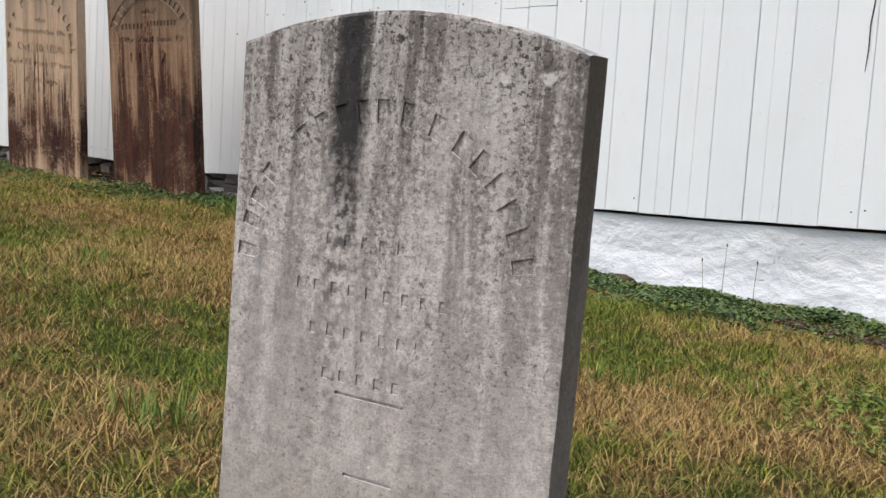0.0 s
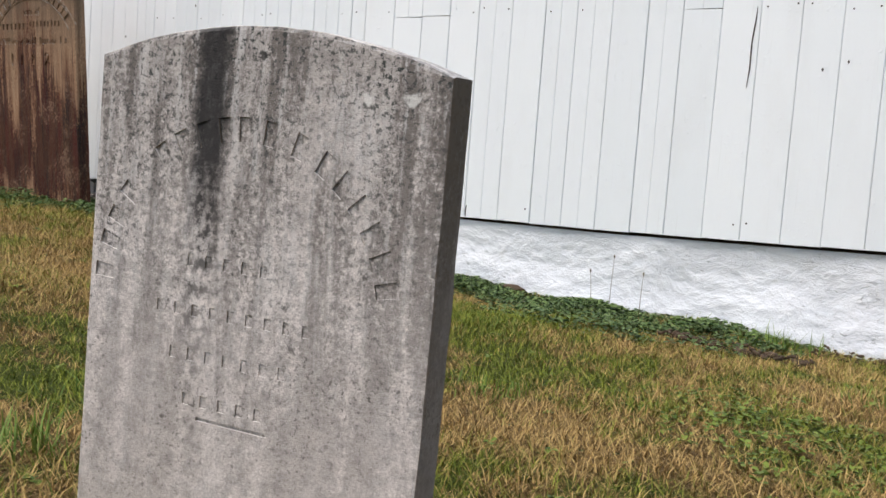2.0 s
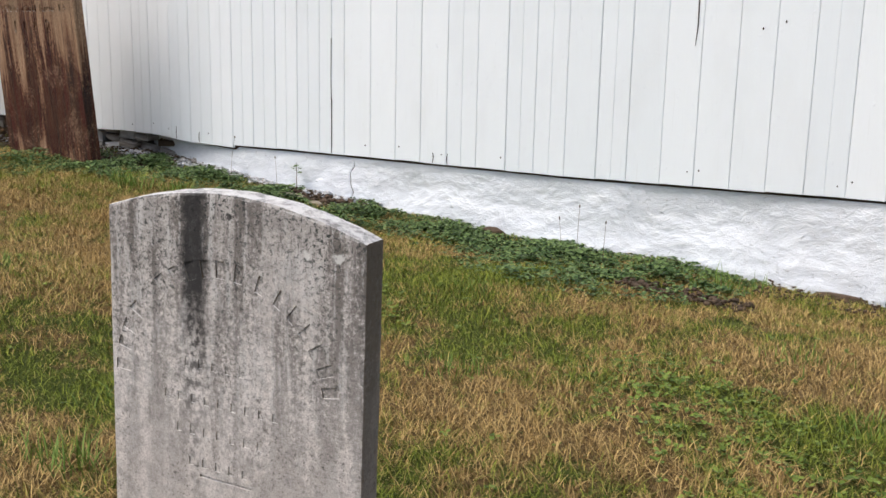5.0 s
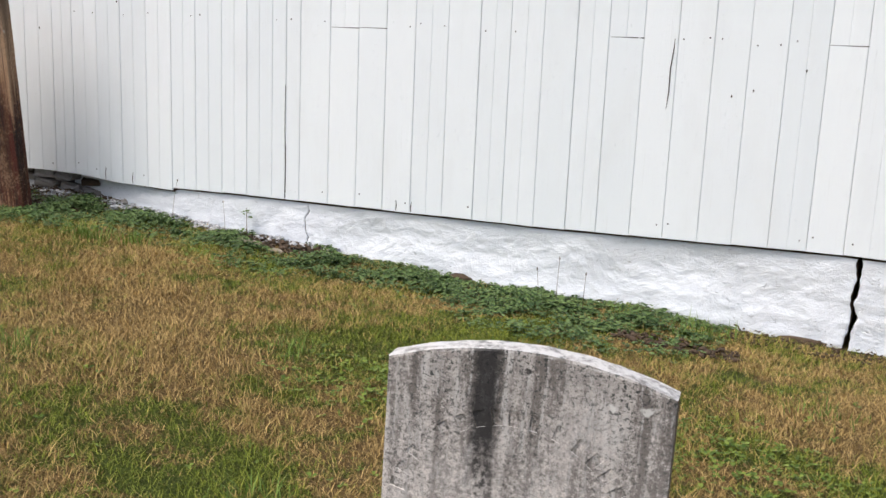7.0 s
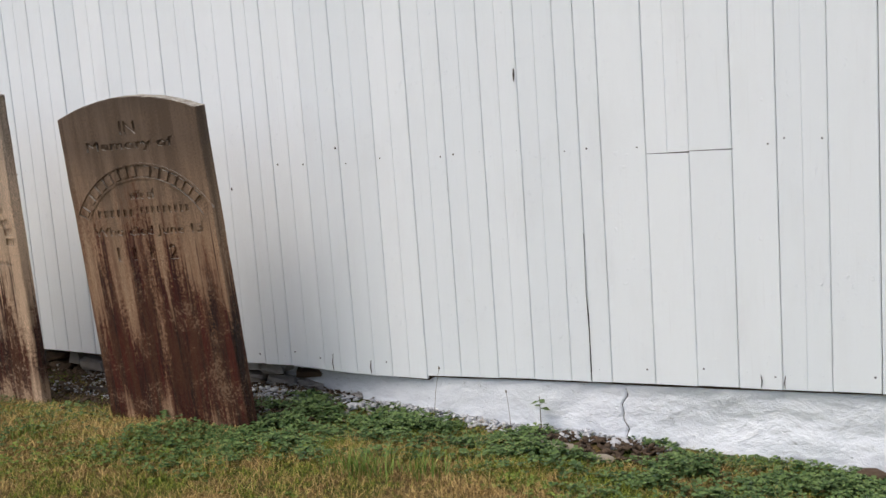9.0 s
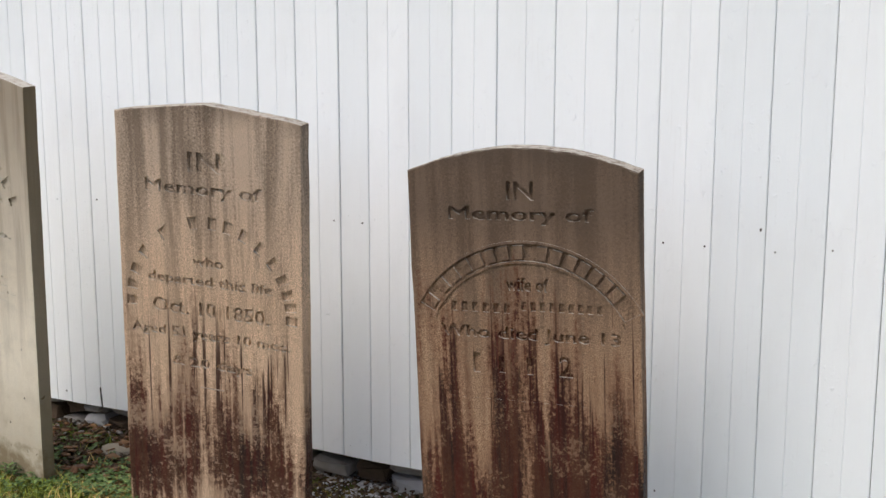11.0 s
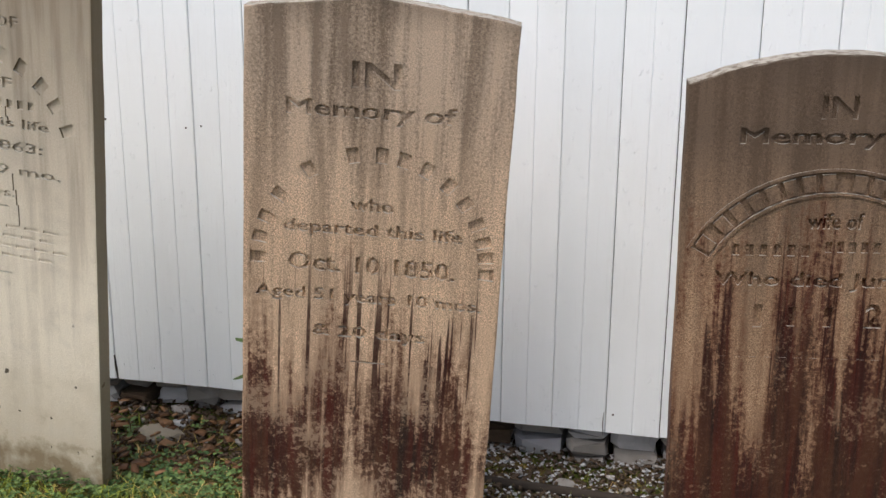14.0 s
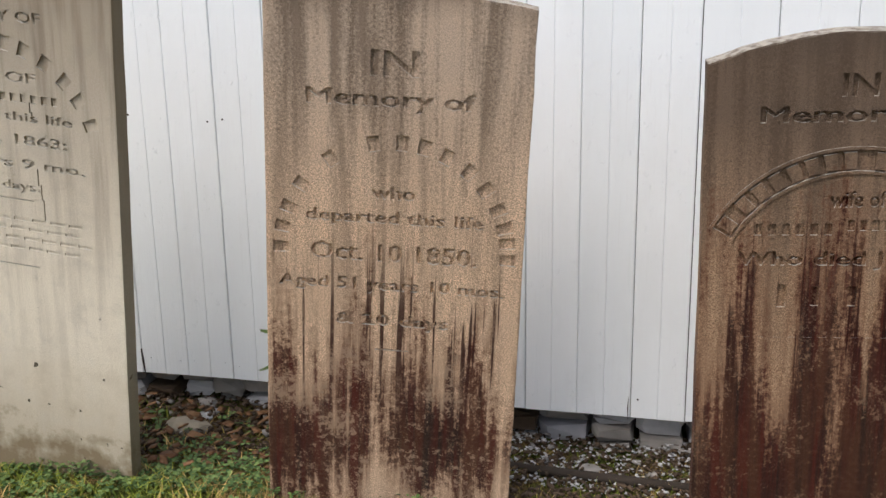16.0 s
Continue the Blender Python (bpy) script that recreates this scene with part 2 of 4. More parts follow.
def grey_marble():
    """Weathered grey marble: vertical rain streaks, black lichen specks at the head, one broad black run."""
    m, t, b = nodes_of("weathered_grey_marble")
    v = coords(t)
    x, z = axis(t, v, 0), axis(t, v, 2)

    def stretched(sx, sz):
        mp = t.nodes.new("ShaderNodeMapping")
        mp.inputs["Scale"].default_value = (sx, sx, sz)
        t.links.new(v, mp.inputs[0])
        return mp.outputs[0]

    grain, mott = noise_tex(t, v, 320, 4, 0.8), noise_tex(t, v, 48, 7, 0.8)
    pepper = noise_tex(t, v, 210, 3, 0.6)
    streak, streak2 = noise_tex(t, stretched(11, 1.1), 2, 4, 0.6, 0.3), noise_tex(t, stretched(26, 3.5), 2, 5, 0.65, 0.4)
    speck, speck2 = noise_tex(t, v, 150, 5, 0.75), noise_tex(t, v, 80, 5, 0.7)
    patch = noise_tex(t, v, 9, 3)
    dust = calc(t, "MULTIPLY", calc(t, "SUBTRACT", noise_tex(t, v, 130, 4, 0.8), 0.5), 0.55)
    streak, streak2 = calc(t, "ADD", streak, dust), calc(t, "ADD", streak2, dust)
    c = blend(t, ramp(t, grain, 0.3, 0.7), (0.45, 0.41, 0.385), (0.88, 0.82, 0.775))
    c = blend(t, ramp(t, mott, 0.45, 0.60, 0.0, 0.65), c, (0.28, 0.255, 0.24))
    c = blend(t, calc(t, "MULTIPLY", ramp(t, pepper, 0.57, 0.63, 0.0, 0.75), ramp(t, patch, 0.4, 0.6, 0.3, 1.0)), c, (0.10, 0.095, 0.09))
    c = blend(t, ramp(t, z, 0.16, 0.05, 0.0, 0.4), c, (0.40, 0.35, 0.27))
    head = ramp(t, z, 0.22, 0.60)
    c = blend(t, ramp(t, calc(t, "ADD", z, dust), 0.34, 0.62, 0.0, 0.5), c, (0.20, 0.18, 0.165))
    c = blend(t, calc(t, "MULTIPLY", ramp(t, streak, 0.45, 0.56), ramp(t, z, 0.12, 0.52, 0.12, 0.85)), c, (0.13, 0.113, 0.102))
    c = blend(t, calc(t, "MULTIPLY", ramp(t, streak2, 0.53, 0.63), ramp(t, z, 0.25, 0.6, 0.15, 0.75)), c, (0.62, 0.60, 0.58))
    c = blend(t, calc(t, "MULTIPLY", ramp(t, speck, 0.53, 0.575), calc(t, "MULTIPLY", head, ramp(t, patch, 0.3, 0.55, 0.35, 1.0))), c, (0.04, 0.047, 0.044))
    c = blend(t, calc(t, "MULTIPLY", calc(t, "MULTIPLY", ramp(t, speck2, 0.60, 0.63), ramp(t, patch, 0.45, 0.6)), 0.8), c, (0.06, 0.055, 0.052))
    wob = calc(t, "ADD", x, calc(t, "MULTIPLY", calc(t, "SUBTRACT", mott, 0.5), 0.035))
    off = calc(t, "ABSOLUTE", calc(t, "ADD", wob, 0.058))
    run = calc(t, "MULTIPLY", ramp(t, off, 0.023, 0.011), ramp(t, calc(t, "ADD", z, calc(t, "MULTIPLY", speck2, 0.16)), 0.475, 0.56))
    c = blend(t, calc(t, "MULTIPLY", run, 0.9), c, (0.022, 0.021, 0.022))
    thin = calc(t, "MULTIPLY", ramp(t, off, 0.030, 0.008), calc(t, "MULTIPLY", ramp(t, speck2, 0.47, 0.55), ramp(t, z, 0.18, 0.4)))
    c = blend(t, calc(t, "MULTIPLY", thin, 0.85), c, (0.04, 0.038, 0.037))
    # right-hand face: browner stone, with its shade painted into the colour
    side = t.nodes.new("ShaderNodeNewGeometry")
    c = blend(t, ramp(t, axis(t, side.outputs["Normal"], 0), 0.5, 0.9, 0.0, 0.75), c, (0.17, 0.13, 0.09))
    # iron-dark spot, white lichen spot, browned foot
    for sx, sz, r, col in ((-0.002, 0.589, 0.006, (0.03, 0.028, 0.027)), (0.164, 0.558, 0.008, (0.64, 0.63, 0.60)), (0.118, 0.556, 0.006, (0.66, 0.65, 0.62))):
        d = calc(t, "SQRT", calc(t, "ADD", calc(t, "POWER", calc(t, "SUBTRACT", wob, sx), 2.0), calc(t, "POWER", calc(t, "SUBTRACT", z, sz), 2.0)))
        c = blend(t, ramp(t, calc(t, "ADD", d, calc(t, "MULTIPLY", calc(t, "SUBTRACT", speck2, 0.5), 0.02)), r, r * 0.5, 0.0, 0.85), c, col)
    c = blend(t, calc(t, "MULTIPLY", ramp(t, z, 0.34, 0.02, 0.0, 0.6), ramp(t, patch, 0.35, 0.6, 0.4, 1.0)), c, (0.27, 0.235, 0.20))
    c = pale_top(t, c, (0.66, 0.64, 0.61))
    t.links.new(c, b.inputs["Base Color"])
    b.inputs["Roughness"].default_value = 0.85
    bumped(t, b, calc(t, "ADD", calc(t, "MULTIPLY", grain, 0.6), mott), 0.5, 0.004)
    return m


def pale_marble():
    """Cream marble, darker and browner at the head, yellowed at the foot."""
    m, t, b = nodes_of("cream_marble")
    v = coords(t)
    z = axis(t, v, 2)
    mp = t.nodes.new("ShaderNodeMapping")
    mp.inputs["Scale"].default_value = (14, 14, 0.8)
    t.links.new(v, mp.inputs[0])
    grain, streak, mott = noise_tex(t, v, 320, 4, 0.8), noise_tex(t, mp.outputs[0], 2, 4), noise_tex(t, v, 14, 5)
    c = blend(t, ramp(t, grain, 0.3, 0.7), (0.60, 0.535, 0.42), (0.93, 0.86, 0.72))
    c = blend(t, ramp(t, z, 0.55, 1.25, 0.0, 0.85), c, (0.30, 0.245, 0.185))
    c = blend(t, calc(t, "MULTIPLY", ramp(t, streak, 0.46, 0.62), ramp(t, z, 0.3, 1.2, 0.1, 0.5)), c, (0.16, 0.115, 0.075))
    low = calc(t, "ADD", z, calc(t, "MULTIPLY", calc(t, "SUBTRACT", mott, 0.5), 0.5))
    c = blend(t, ramp(t, low, 0.42, 0.12, 0.0, 0.65), c, (0.37, 0.31, 0.21))
    c = blend(t, ramp(t, low, 0.17, 0.06, 0.0, 0.75), c, (0.17, 0.115, 0.055))
    pits = noise_tex(t, v, 38, 2, 0.5)
    c = blend(t, calc(t, "MULTIPLY", ramp(t, pits, 0.70, 0.73), ramp(t, z, 0.6, 0.35)), c, (0.10, 0.085, 0.06))
    c = blend(t, ramp(t, mott, 0.5, 0.75, 0.0, 0.3), c, (0.30, 0.28, 0.24))
    # brown side face on the right, darkened in colour to stand for shade
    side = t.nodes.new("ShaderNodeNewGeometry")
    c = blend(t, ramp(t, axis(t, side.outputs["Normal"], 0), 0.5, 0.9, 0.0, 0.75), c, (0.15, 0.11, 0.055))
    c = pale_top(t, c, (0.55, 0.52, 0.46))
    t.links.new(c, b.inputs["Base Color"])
    b.inputs["Roughness"].default_value = 0.75
    bumped(t, b, calc(t, "ADD", grain, mott), 0.7, 0.004)
    return m


# straw-dry (+) and green (-) places of the lawn: x, y, reach, how much
LAWN_PATCHES = [(-2.55, 1.95, 0.55, 0.17), (-2.85, 2.40, 0.35, 0.07), (-1.40, 1.00, 0.32, 0.15), (-0.85, 1.85, 0.35, 0.13), (-0.42, 2.46, 0.25, 0.15), (-0.70, 2.85, 0.35, 0.12), (-2.40, 2.45, 0.35, 0.10),
                (-2.97, 2.72, 0.40, 0.14), (-1.65, 1.42, 0.24, -0.10), (-3.60, 2.05, 0.50, -0.05), (-2.70, 2.95, 0.40, -0.07), (-1.95, 2.95, 0.40, -0.06), (-1.12, 2.25, 0.38, -0.07), (-0.30, 2.12, 0.25, -0.08), (-1.70, 2.75, 0.45, -0.07), (-0.2, 1.2, 0.5, 0.08)]


def dryness(t, v):
    """About 0.3 where the lawn is green, 0.7 where it is straw."""
    d = calc(t, "ADD", noise_tex(t, v, 1.5, 3, 0.55), calc(t, "MULTIPLY", calc(t, "SUBTRACT", noise_tex(t, v, 7, 6, 0.75), 0.5), 1.5))
    for x, y, r, much in LAWN_PATCHES:
        n = t.nodes.new("ShaderNodeVectorMath")
        n.operation = "DISTANCE"
        n.inputs[1].default_value = (x, y, 0.7)
        t.links.new(v, n.inputs[0])
        d = calc(t, "ADD", d, ramp(t, n.outputs["Value"], r * 1.2, r * 0.3, 0.0, much))
    return d


def lawn_soil():
    m, t, b = nodes_of("lawn_soil")
    v = world_pos(t)
    patch = dryness(t, v)
    mid, fine = noise_tex(t, v, 30, 6, 0.7), noise_tex(t, v, 160, 4, 0.75)
    dry = blend(t, ramp(t, fine, 0.35, 0.68), (0.085, 0.05, 0.018), (0.27, 0.18, 0.075))
    green = blend(t, ramp(t, fine, 0.35, 0.68), (0.028, 0.042, 0.008), (0.12, 0.145, 0.028))
    c = blend(t, ramp(t, patch, 0.42, 0.58), green, dry)
    c = blend(t, ramp(t, mid, 0.5, 0.7, 0.0, 0.5), c, (0.05, 0.034, 0.016))
    t.links.new(c, b.inputs["Base Color"])
    b.inputs["Roughness"].default_value = 0.95
    bumped(t, b, calc(t, "ADD", mid, fine), 0.8, 0.02)
    return m


def blades(name, greens, straws, low, high):
    """Grass: green or straw by patch of ground and blade by blade."""
    m, t, b = nodes_of(name)
    v = world_pos(t)
    g = t.nodes.new("ShaderNodeNewGeometry")
    r = g.outputs["Random Per Island"]
    patch = dryness(t, v)
    dry = ramp(t, calc(t, "ADD", patch, calc(t, "MULTIPLY", calc(t, "SUBTRACT", r, 0.5), 0.34)), low, high)
    r2 = calc(t, "FRACT", calc(t, "MULTIPLY", r, 37.7))
    cg, cs = blend(t, r2, greens[0], greens[1]), blend(t, r2, straws[0], straws[1])
    t.links.new(blend(t, dry, cg, cs), b.inputs["Base Color"])
    b.inputs["Roughness"].default_value = 0.6
    b.inputs["Specular IOR Level"].default_value = 0.1
    return m


def leaves(name, a, c):
    m, t, b = nodes_of(name)
    g = t.nodes.new("ShaderNodeNewGeometry")
    t.links.new(blend(t, g.outputs["Random Per Island"], a, c), b.inputs["Base Color"])
    b.inputs["Roughness"].default_value = 0.5
    return m


def brick_clay():
    m, t, b = nodes_of("old_brick")
    inf = t.nodes.new("ShaderNodeObjectInfo")
    v = world_pos(t)
    n, n2 = noise_tex(t, v, 70, 5, 0.7), noise_tex(t, v, 11, 4)
    c = blend(t, inf.outputs["Random"], (0.26, 0.090, 0.058), (0.38, 0.275, 0.18))
    hue = calc(t, "FRACT", calc(t, "MULTIPLY", inf.outputs["Random"], 7.3))
    c = blend(t, ramp(t, hue, 0.2, 1.0, 0.0, 0.5), c, (0.15, 0.10, 0.07))
    c = blend(t, ramp(t, n2, 0.42, 0.62, 0.0, 0.65), c, (0.29, 0.23, 0.165))
    c = blend(t, ramp(t, n, 0.45, 0.75, 0.0, 0.5), c, (0.10, 0.055, 0.04))
    t.links.new(c, b.inputs["Base Color"])
    b.inputs["Roughness"].default_value = 0.9
    bumped(t, b, n, 0.5, 0.006)
    return m


PAINT, WASH, SOIL, BRICK = white_paint(), whitewash(), lawn_soil(), brick_clay()
MARBLE_GREY, MARBLE_CREAM = grey_marble(), pale_marble()
TAN_A = stained_sandstone("tan_sandstone", 1.21, (0.80, 0.575, 0.395), (0.55, 0.455, 0.37), 0.50, 1.0, 0.6, 0.0, 0.0)
TAN_B = stained_sandstone("brown_sandstone", 1.12, (0.50, 0.325, 0.205), (0.155, 0.112, 0.083), 0.62, 4.0, 0.9, 0.03, 0.055)
DARK_WOOD = plain("dark_sill_timber", (0.03, 0.025, 0.02), 0.9, 0.4, 40)
RUBBLE = plain("rubble_stone", (0.30, 0.28, 0.26), 0.9, 0.45, 18, 0.5)
CHIP = plain("paint_and_plaster_chips", (0.50, 0.50, 0.51), 0.85, 0.35, 25)
EARTH = plain("bare_earth", (0.10, 0.070, 0.048), 0.95, 0.45, 40, 0.6)
SLAB = plain("flat_fieldstone", (0.30, 0.26, 0.2), 0.9, 0.3, 25, 0.4)
RUST = plain("rusty_nail", (0.06, 0.05, 0.045), 0.8, 0.3, 200)
GRANITE_D = plain("dark_granite", (0.045, 0.045, 0.05), 0.35, 0.4, 60)
GRANITE_L = plain("grey_granite", (0.22, 0.23, 0.245), 0.8, 0.35, 25, 0.5)
GRASS = blades("lawn_blades", ((0.060, 0.090, 0.011), (0.26, 0.29, 0.042)), ((0.17, 0.100, 0.030), (0.60, 0.42, 0.17)), 0.40, 0.57)
WEED = leaves("weed_leaf", (0.026, 0.060, 0.018), (0.15, 0.215, 0.07))
CLOVER = leaves("clover_leaf", (0.055, 0.095, 0.014), (0.20, 0.26, 0.048))
TUFT = leaves("tuft_blade", (0.09, 0.155, 0.025), (0.20, 0.28, 0.06))
DRYLEAF = leaves("dead_leaf", (0.10, 0.045, 0.02), (0.22, 0.12, 0.06))
STALK = plain("dry_stalk", (0.12, 0.09, 0.05), 0.9, 0.3, 80)
BARK = plain("bark", (0.05, 0.04, 0.032), 0.95, 0.4, 20, 0.8)
ROOFING = plain("roof_shingle", (0.08, 0.08, 0.085), 0.9, 0.3, 20)
PATH_STONE = plain("path_slab", (0.27, 0.24, 0.19), 0.9, 0.25, 18, 0.4)


# ---- mesh helpers ----
def part(name, bm, material, parent=None, label="", smooth=False):
    me = bpy.data.meshes.new(name)
    bm.to_mesh(me)
    bm.free()
    me.materials.append(material)
    if smooth:
        me.polygons.foreach_set("use_smooth", [True] * len(me.polygons))
    ob = new(name, me)
    if parent is not None:
        ob.parent = parent
    if label:
        tagged(ob, label)
    return ob


def solid(name, verts, faces, material, parent=None, smooth=False):
    me = bpy.data.meshes.new(name)
    me.from_pydata([tuple(v) for v in verts], [], faces)
    me.materials.append(material)
    if smooth:
        me.polygons.foreach_set("use_smooth", [True] * len(me.polygons))
    ob = new(name, me)
    if parent is not None:
        ob.parent = parent
    return ob


def box_bm(x0, x1, y0, y1, z0, z1, bevel=0.0, rough=0.0, seed=0):
    bm = bmesh.new()
    bmesh.ops.create_cube(bm, size=1)
    rnd = random.Random(seed)
    for v in bm.verts:
        v.co = Vector(((x0 + x1) / 2 + v.co.x * (x1 - x0), (y0 + y1) / 2 + v.co.y * (y1 - y0), (z0 + z1) / 2 + v.co.z * (z1 - z0)))
    if bevel:
        bmesh.ops.bevel(bm, geom=bm.edges[:], offset=bevel, segments=1, affect="EDGES")
    if rough:
        for v in bm.verts:
            v.co += Vector([rnd.uniform(-rough, rough) for _ in range(3)])
    return bm


def many(name, verts, faces_one, material):
    """verts: (n, k, 3); the same faces for each of the n pieces."""
    n, k, _ = verts.shape
    tri = np.array(faces_one, dtype=np.int64)
    idx = (tri[None] + (np.arange(n) * k)[:, None, None]).reshape(-1)
    me = bpy.data.meshes.new(name)
    me.vertices.add(n * k)
    me.vertices.foreach_set("co", verts.astype(np.float32).ravel())
    me.loops.add(len(idx))
    me.loops.foreach_set("vertex_index", idx.astype(np.int32))
    c = tri.shape[1]
    me.polygons.add(len(idx) // c)
    me.polygons.foreach_set("loop_start", np.arange(0, len(idx), c, dtype=np.int32))
    me.update(calc_edges=True)
    me.validate()
    me.materials.append(material)
    return new(name, me)


# ---- the ground ----
BASE_X = [-40, -8, -6, -5, -4.7, -4.2, -3.61, -3.18, -2.6, -2.29, -1.75, -1.26, -0.91, -0.4, 3, 40]
BASE_Z = [0.80, 0.80, 0.80, 0.775, 0.765, 0.78, 0.755, 0.712, 0.698, 0.692, 0.655, 0.645, 0.635, 0.640, 0.64, 0.62]


def ground_z(x, y):
    x, y = np.asarray(x, float), np.asarray(y, float)
    s = np.clip((3.4 - y) / 0.8, 0, 1)
    b = np.interp(x, BASE_X, BASE_Z) + 0.05 * s * s * (3 - 2 * s)
    near = np.exp(-((x + 2.5) ** 2 + (y - 2.5) ** 2) / 60)
    return b + near * 0.008 * (np.sin(3.1 * x + 1.7 * y) + np.sin(2.3 * y - 4.1 * x + 1.0) * 0.7)


def build_ground():
    xs = np.unique(np.concatenate([np.linspace(-9, 4, 131), np.linspace(-40, 40, 41), [-300, -120, 120, 300]]))
    ys = np.unique(np.concatenate([np.linspace(-1, 4, 61), np.linspace(-30, 60, 61), [-300, -120, 150, 400]]))
    X, Y = np.meshgrid(xs, ys)
    Z = ground_z(X, Y)
    verts = np.stack([X, Y, Z], -1).reshape(-1, 3)
    w = len(xs)
    faces = [(j * w + i, j * w + i + 1, (j + 1) * w + i + 1, (j + 1) * w + i) for j in range(len(ys) - 1) for i in range(w - 1)]
    ob = solid("ground", verts.tolist(), faces, SOIL, smooth=True)
    tagged(ob, "dry mown lawn soil sloping gently to the building", "ground", kind="structure")


build_ground()

# ---- the white building ----
SEAMS = [-0.342, -0.454, -0.616, -0.737, -0.866, -0.991, -1.112, -1.238, -1.361, -1.489, -1.609, -1.738, -1.868, -1.993, -2.127,
         -2.268, -2.397, -2.523, -2.655, -2.798, -2.868, -2.936, -3.067, -3.198, -3.339, -3.472, -3.612, -3.759, -3.898, -4.046,
         -4.166, -4.34, -4.514, -4.655, -4.796, -4.933, -5.036, -5.19, -5.335, -5.48, -5.625, -5.774, -5.912, -6.056]
while SEAMS[-1] > -8.2:
    SEAMS.append(SEAMS[-1] - 0.14)
FOOT_X = [-8.3, -6.1, -5.8, -4.93, -4.51, -4.25, -4.06, -3.74, -3.478, -3.468, -3.1, -2.29, -1.74, -1.24, -0.62, -0.46, -0.45, -0.33]
FOOT_Z = [0.905, 0.903, 0.905, 0.88, 0.876, 0.886, 0.889, 0.871, 0.869, 0.882, 0.892, 0.907, 0.917, 0.933, 0.956, 0.955, 0.940, 0.940]
FACE, EAVE = 3.485, 3.6


def foot(x):
    return float(np.interp(x, FOOT_X, FOOT_Z))


def plank_mesh(w, h, bead, rnd, slope=0.0):
    """A board h high and w wide with eased edges, some with a bead line down the middle; its foot is sawn a little crooked."""
    e, g = 0.0022, 0.0016
    prof = [(0, 0.012), (0, e), (e, 0)]
    if bead:
        prof += [(w / 2 - g, 0), (w / 2, 0.0022), (w / 2 + g, 0)]
    prof += [(w - e, 0), (w, e), (w, 0.012)]
    k = len(prof)
    tilt = slope + rnd.uniform(-0.0012, 0.0012)
    verts = [(x, y, tilt * (x / w - 0.5)) for x, y in prof] + [(x, y, h) for x, y in prof]
    faces = [(i, i + 1, k + i + 1, k + i) for i in range(k - 1)] + [tuple(reversed(range(k)))]
    return verts, faces


wall_south = part("wall_south", box_bm(-8.3, -0.358, FACE + 0.022, FACE + 0.12, 1.0, EAVE), DARK_WOOD)
tagged(wall_south, "long outer wall clad in white painted vertical boards", "wall", kind="structure")


def build_planks():
    rnd = random.Random(5)
    for a, b in zip(SEAMS[1:], SEAMS[:-1]):
        gap = rnd.choice((rnd.uniform(0.0007, 0.0014), rnd.uniform(0.0012, 0.0030)))
        z0 = foot((a + b) / 2) + rnd.uniform(-0.0012, 0.0012)
        joints = {-2.655: 1.626, -2.523: 1.630, -1.489: 1.641, -0.737: 1.648}
        pieces = [(z0, EAVE)]
        if a in joints:
            pieces = [(z0, joints[a] - 0.0012), (joints[a] + 0.0012, EAVE)]
        for lo, hi in pieces:
            v, f = plank_mesh(b - a - gap, hi - lo, b - a > 0.11 and a < -2.9 or rnd.random() < 0.35, rnd, foot(b - 0.012) - foot(a + 0.012))
            ob = solid("plank", v, f, PAINT, wall_south)
            ob.location = (a + gap / 2, FACE + rnd.uniform(-0.0008, 0.0008), lo)


END_TO = (-0.575, 7.20)
wall_east = solid("wall_east", [(-0.359, 3.52, 1.0), (END_TO[0] - 0.01, END_TO[1], 1.0), (END_TO[0] - 0.12, END_TO[1], 1.0), (-0.475, 3.52, 1.0),
                                (-0.359, 3.52, EAVE), (END_TO[0] - 0.01, END_TO[1], EAVE), (END_TO[0] - 0.12, END_TO[1], EAVE), (-0.475, 3.52, EAVE)],
                  [(3, 2, 1, 0), (4, 5, 6, 7), (0, 1, 5, 4), (1, 2, 6, 5), (2, 3, 7, 6), (3, 0, 4, 7)], DARK_WOOD)
tagged(wall_east, "end wall clad in white painted vertical boards", "wall", kind="structure")


def build_end_planks():
    rnd = random.Random(8)
    d = Vector((END_TO[0] + 0.342, END_TO[1] - FACE, 0))
    L, along = d.length, d.normalized()
    s, ang = 0.0, math.atan2(d.y, d.x)
    while s < L - 0.02:
        w = min(rnd.uniform(0.125, 0.15), L - s)
        z0 = 0.945 + rnd.uniform(-0.006, 0.006)
        v, f = plank_mesh(w - 0.002, EAVE - z0, rnd.random() < 0.4, rnd)
        ob = solid("plank", v, f, PAINT, wall_east)
        ob.matrix_local = Matrix.Translation((-0.342 + along.x * s, FACE + 0.002 + along.y * s, z0)) @ Matrix.Rotation(ang, 4, "Z")
        s += w


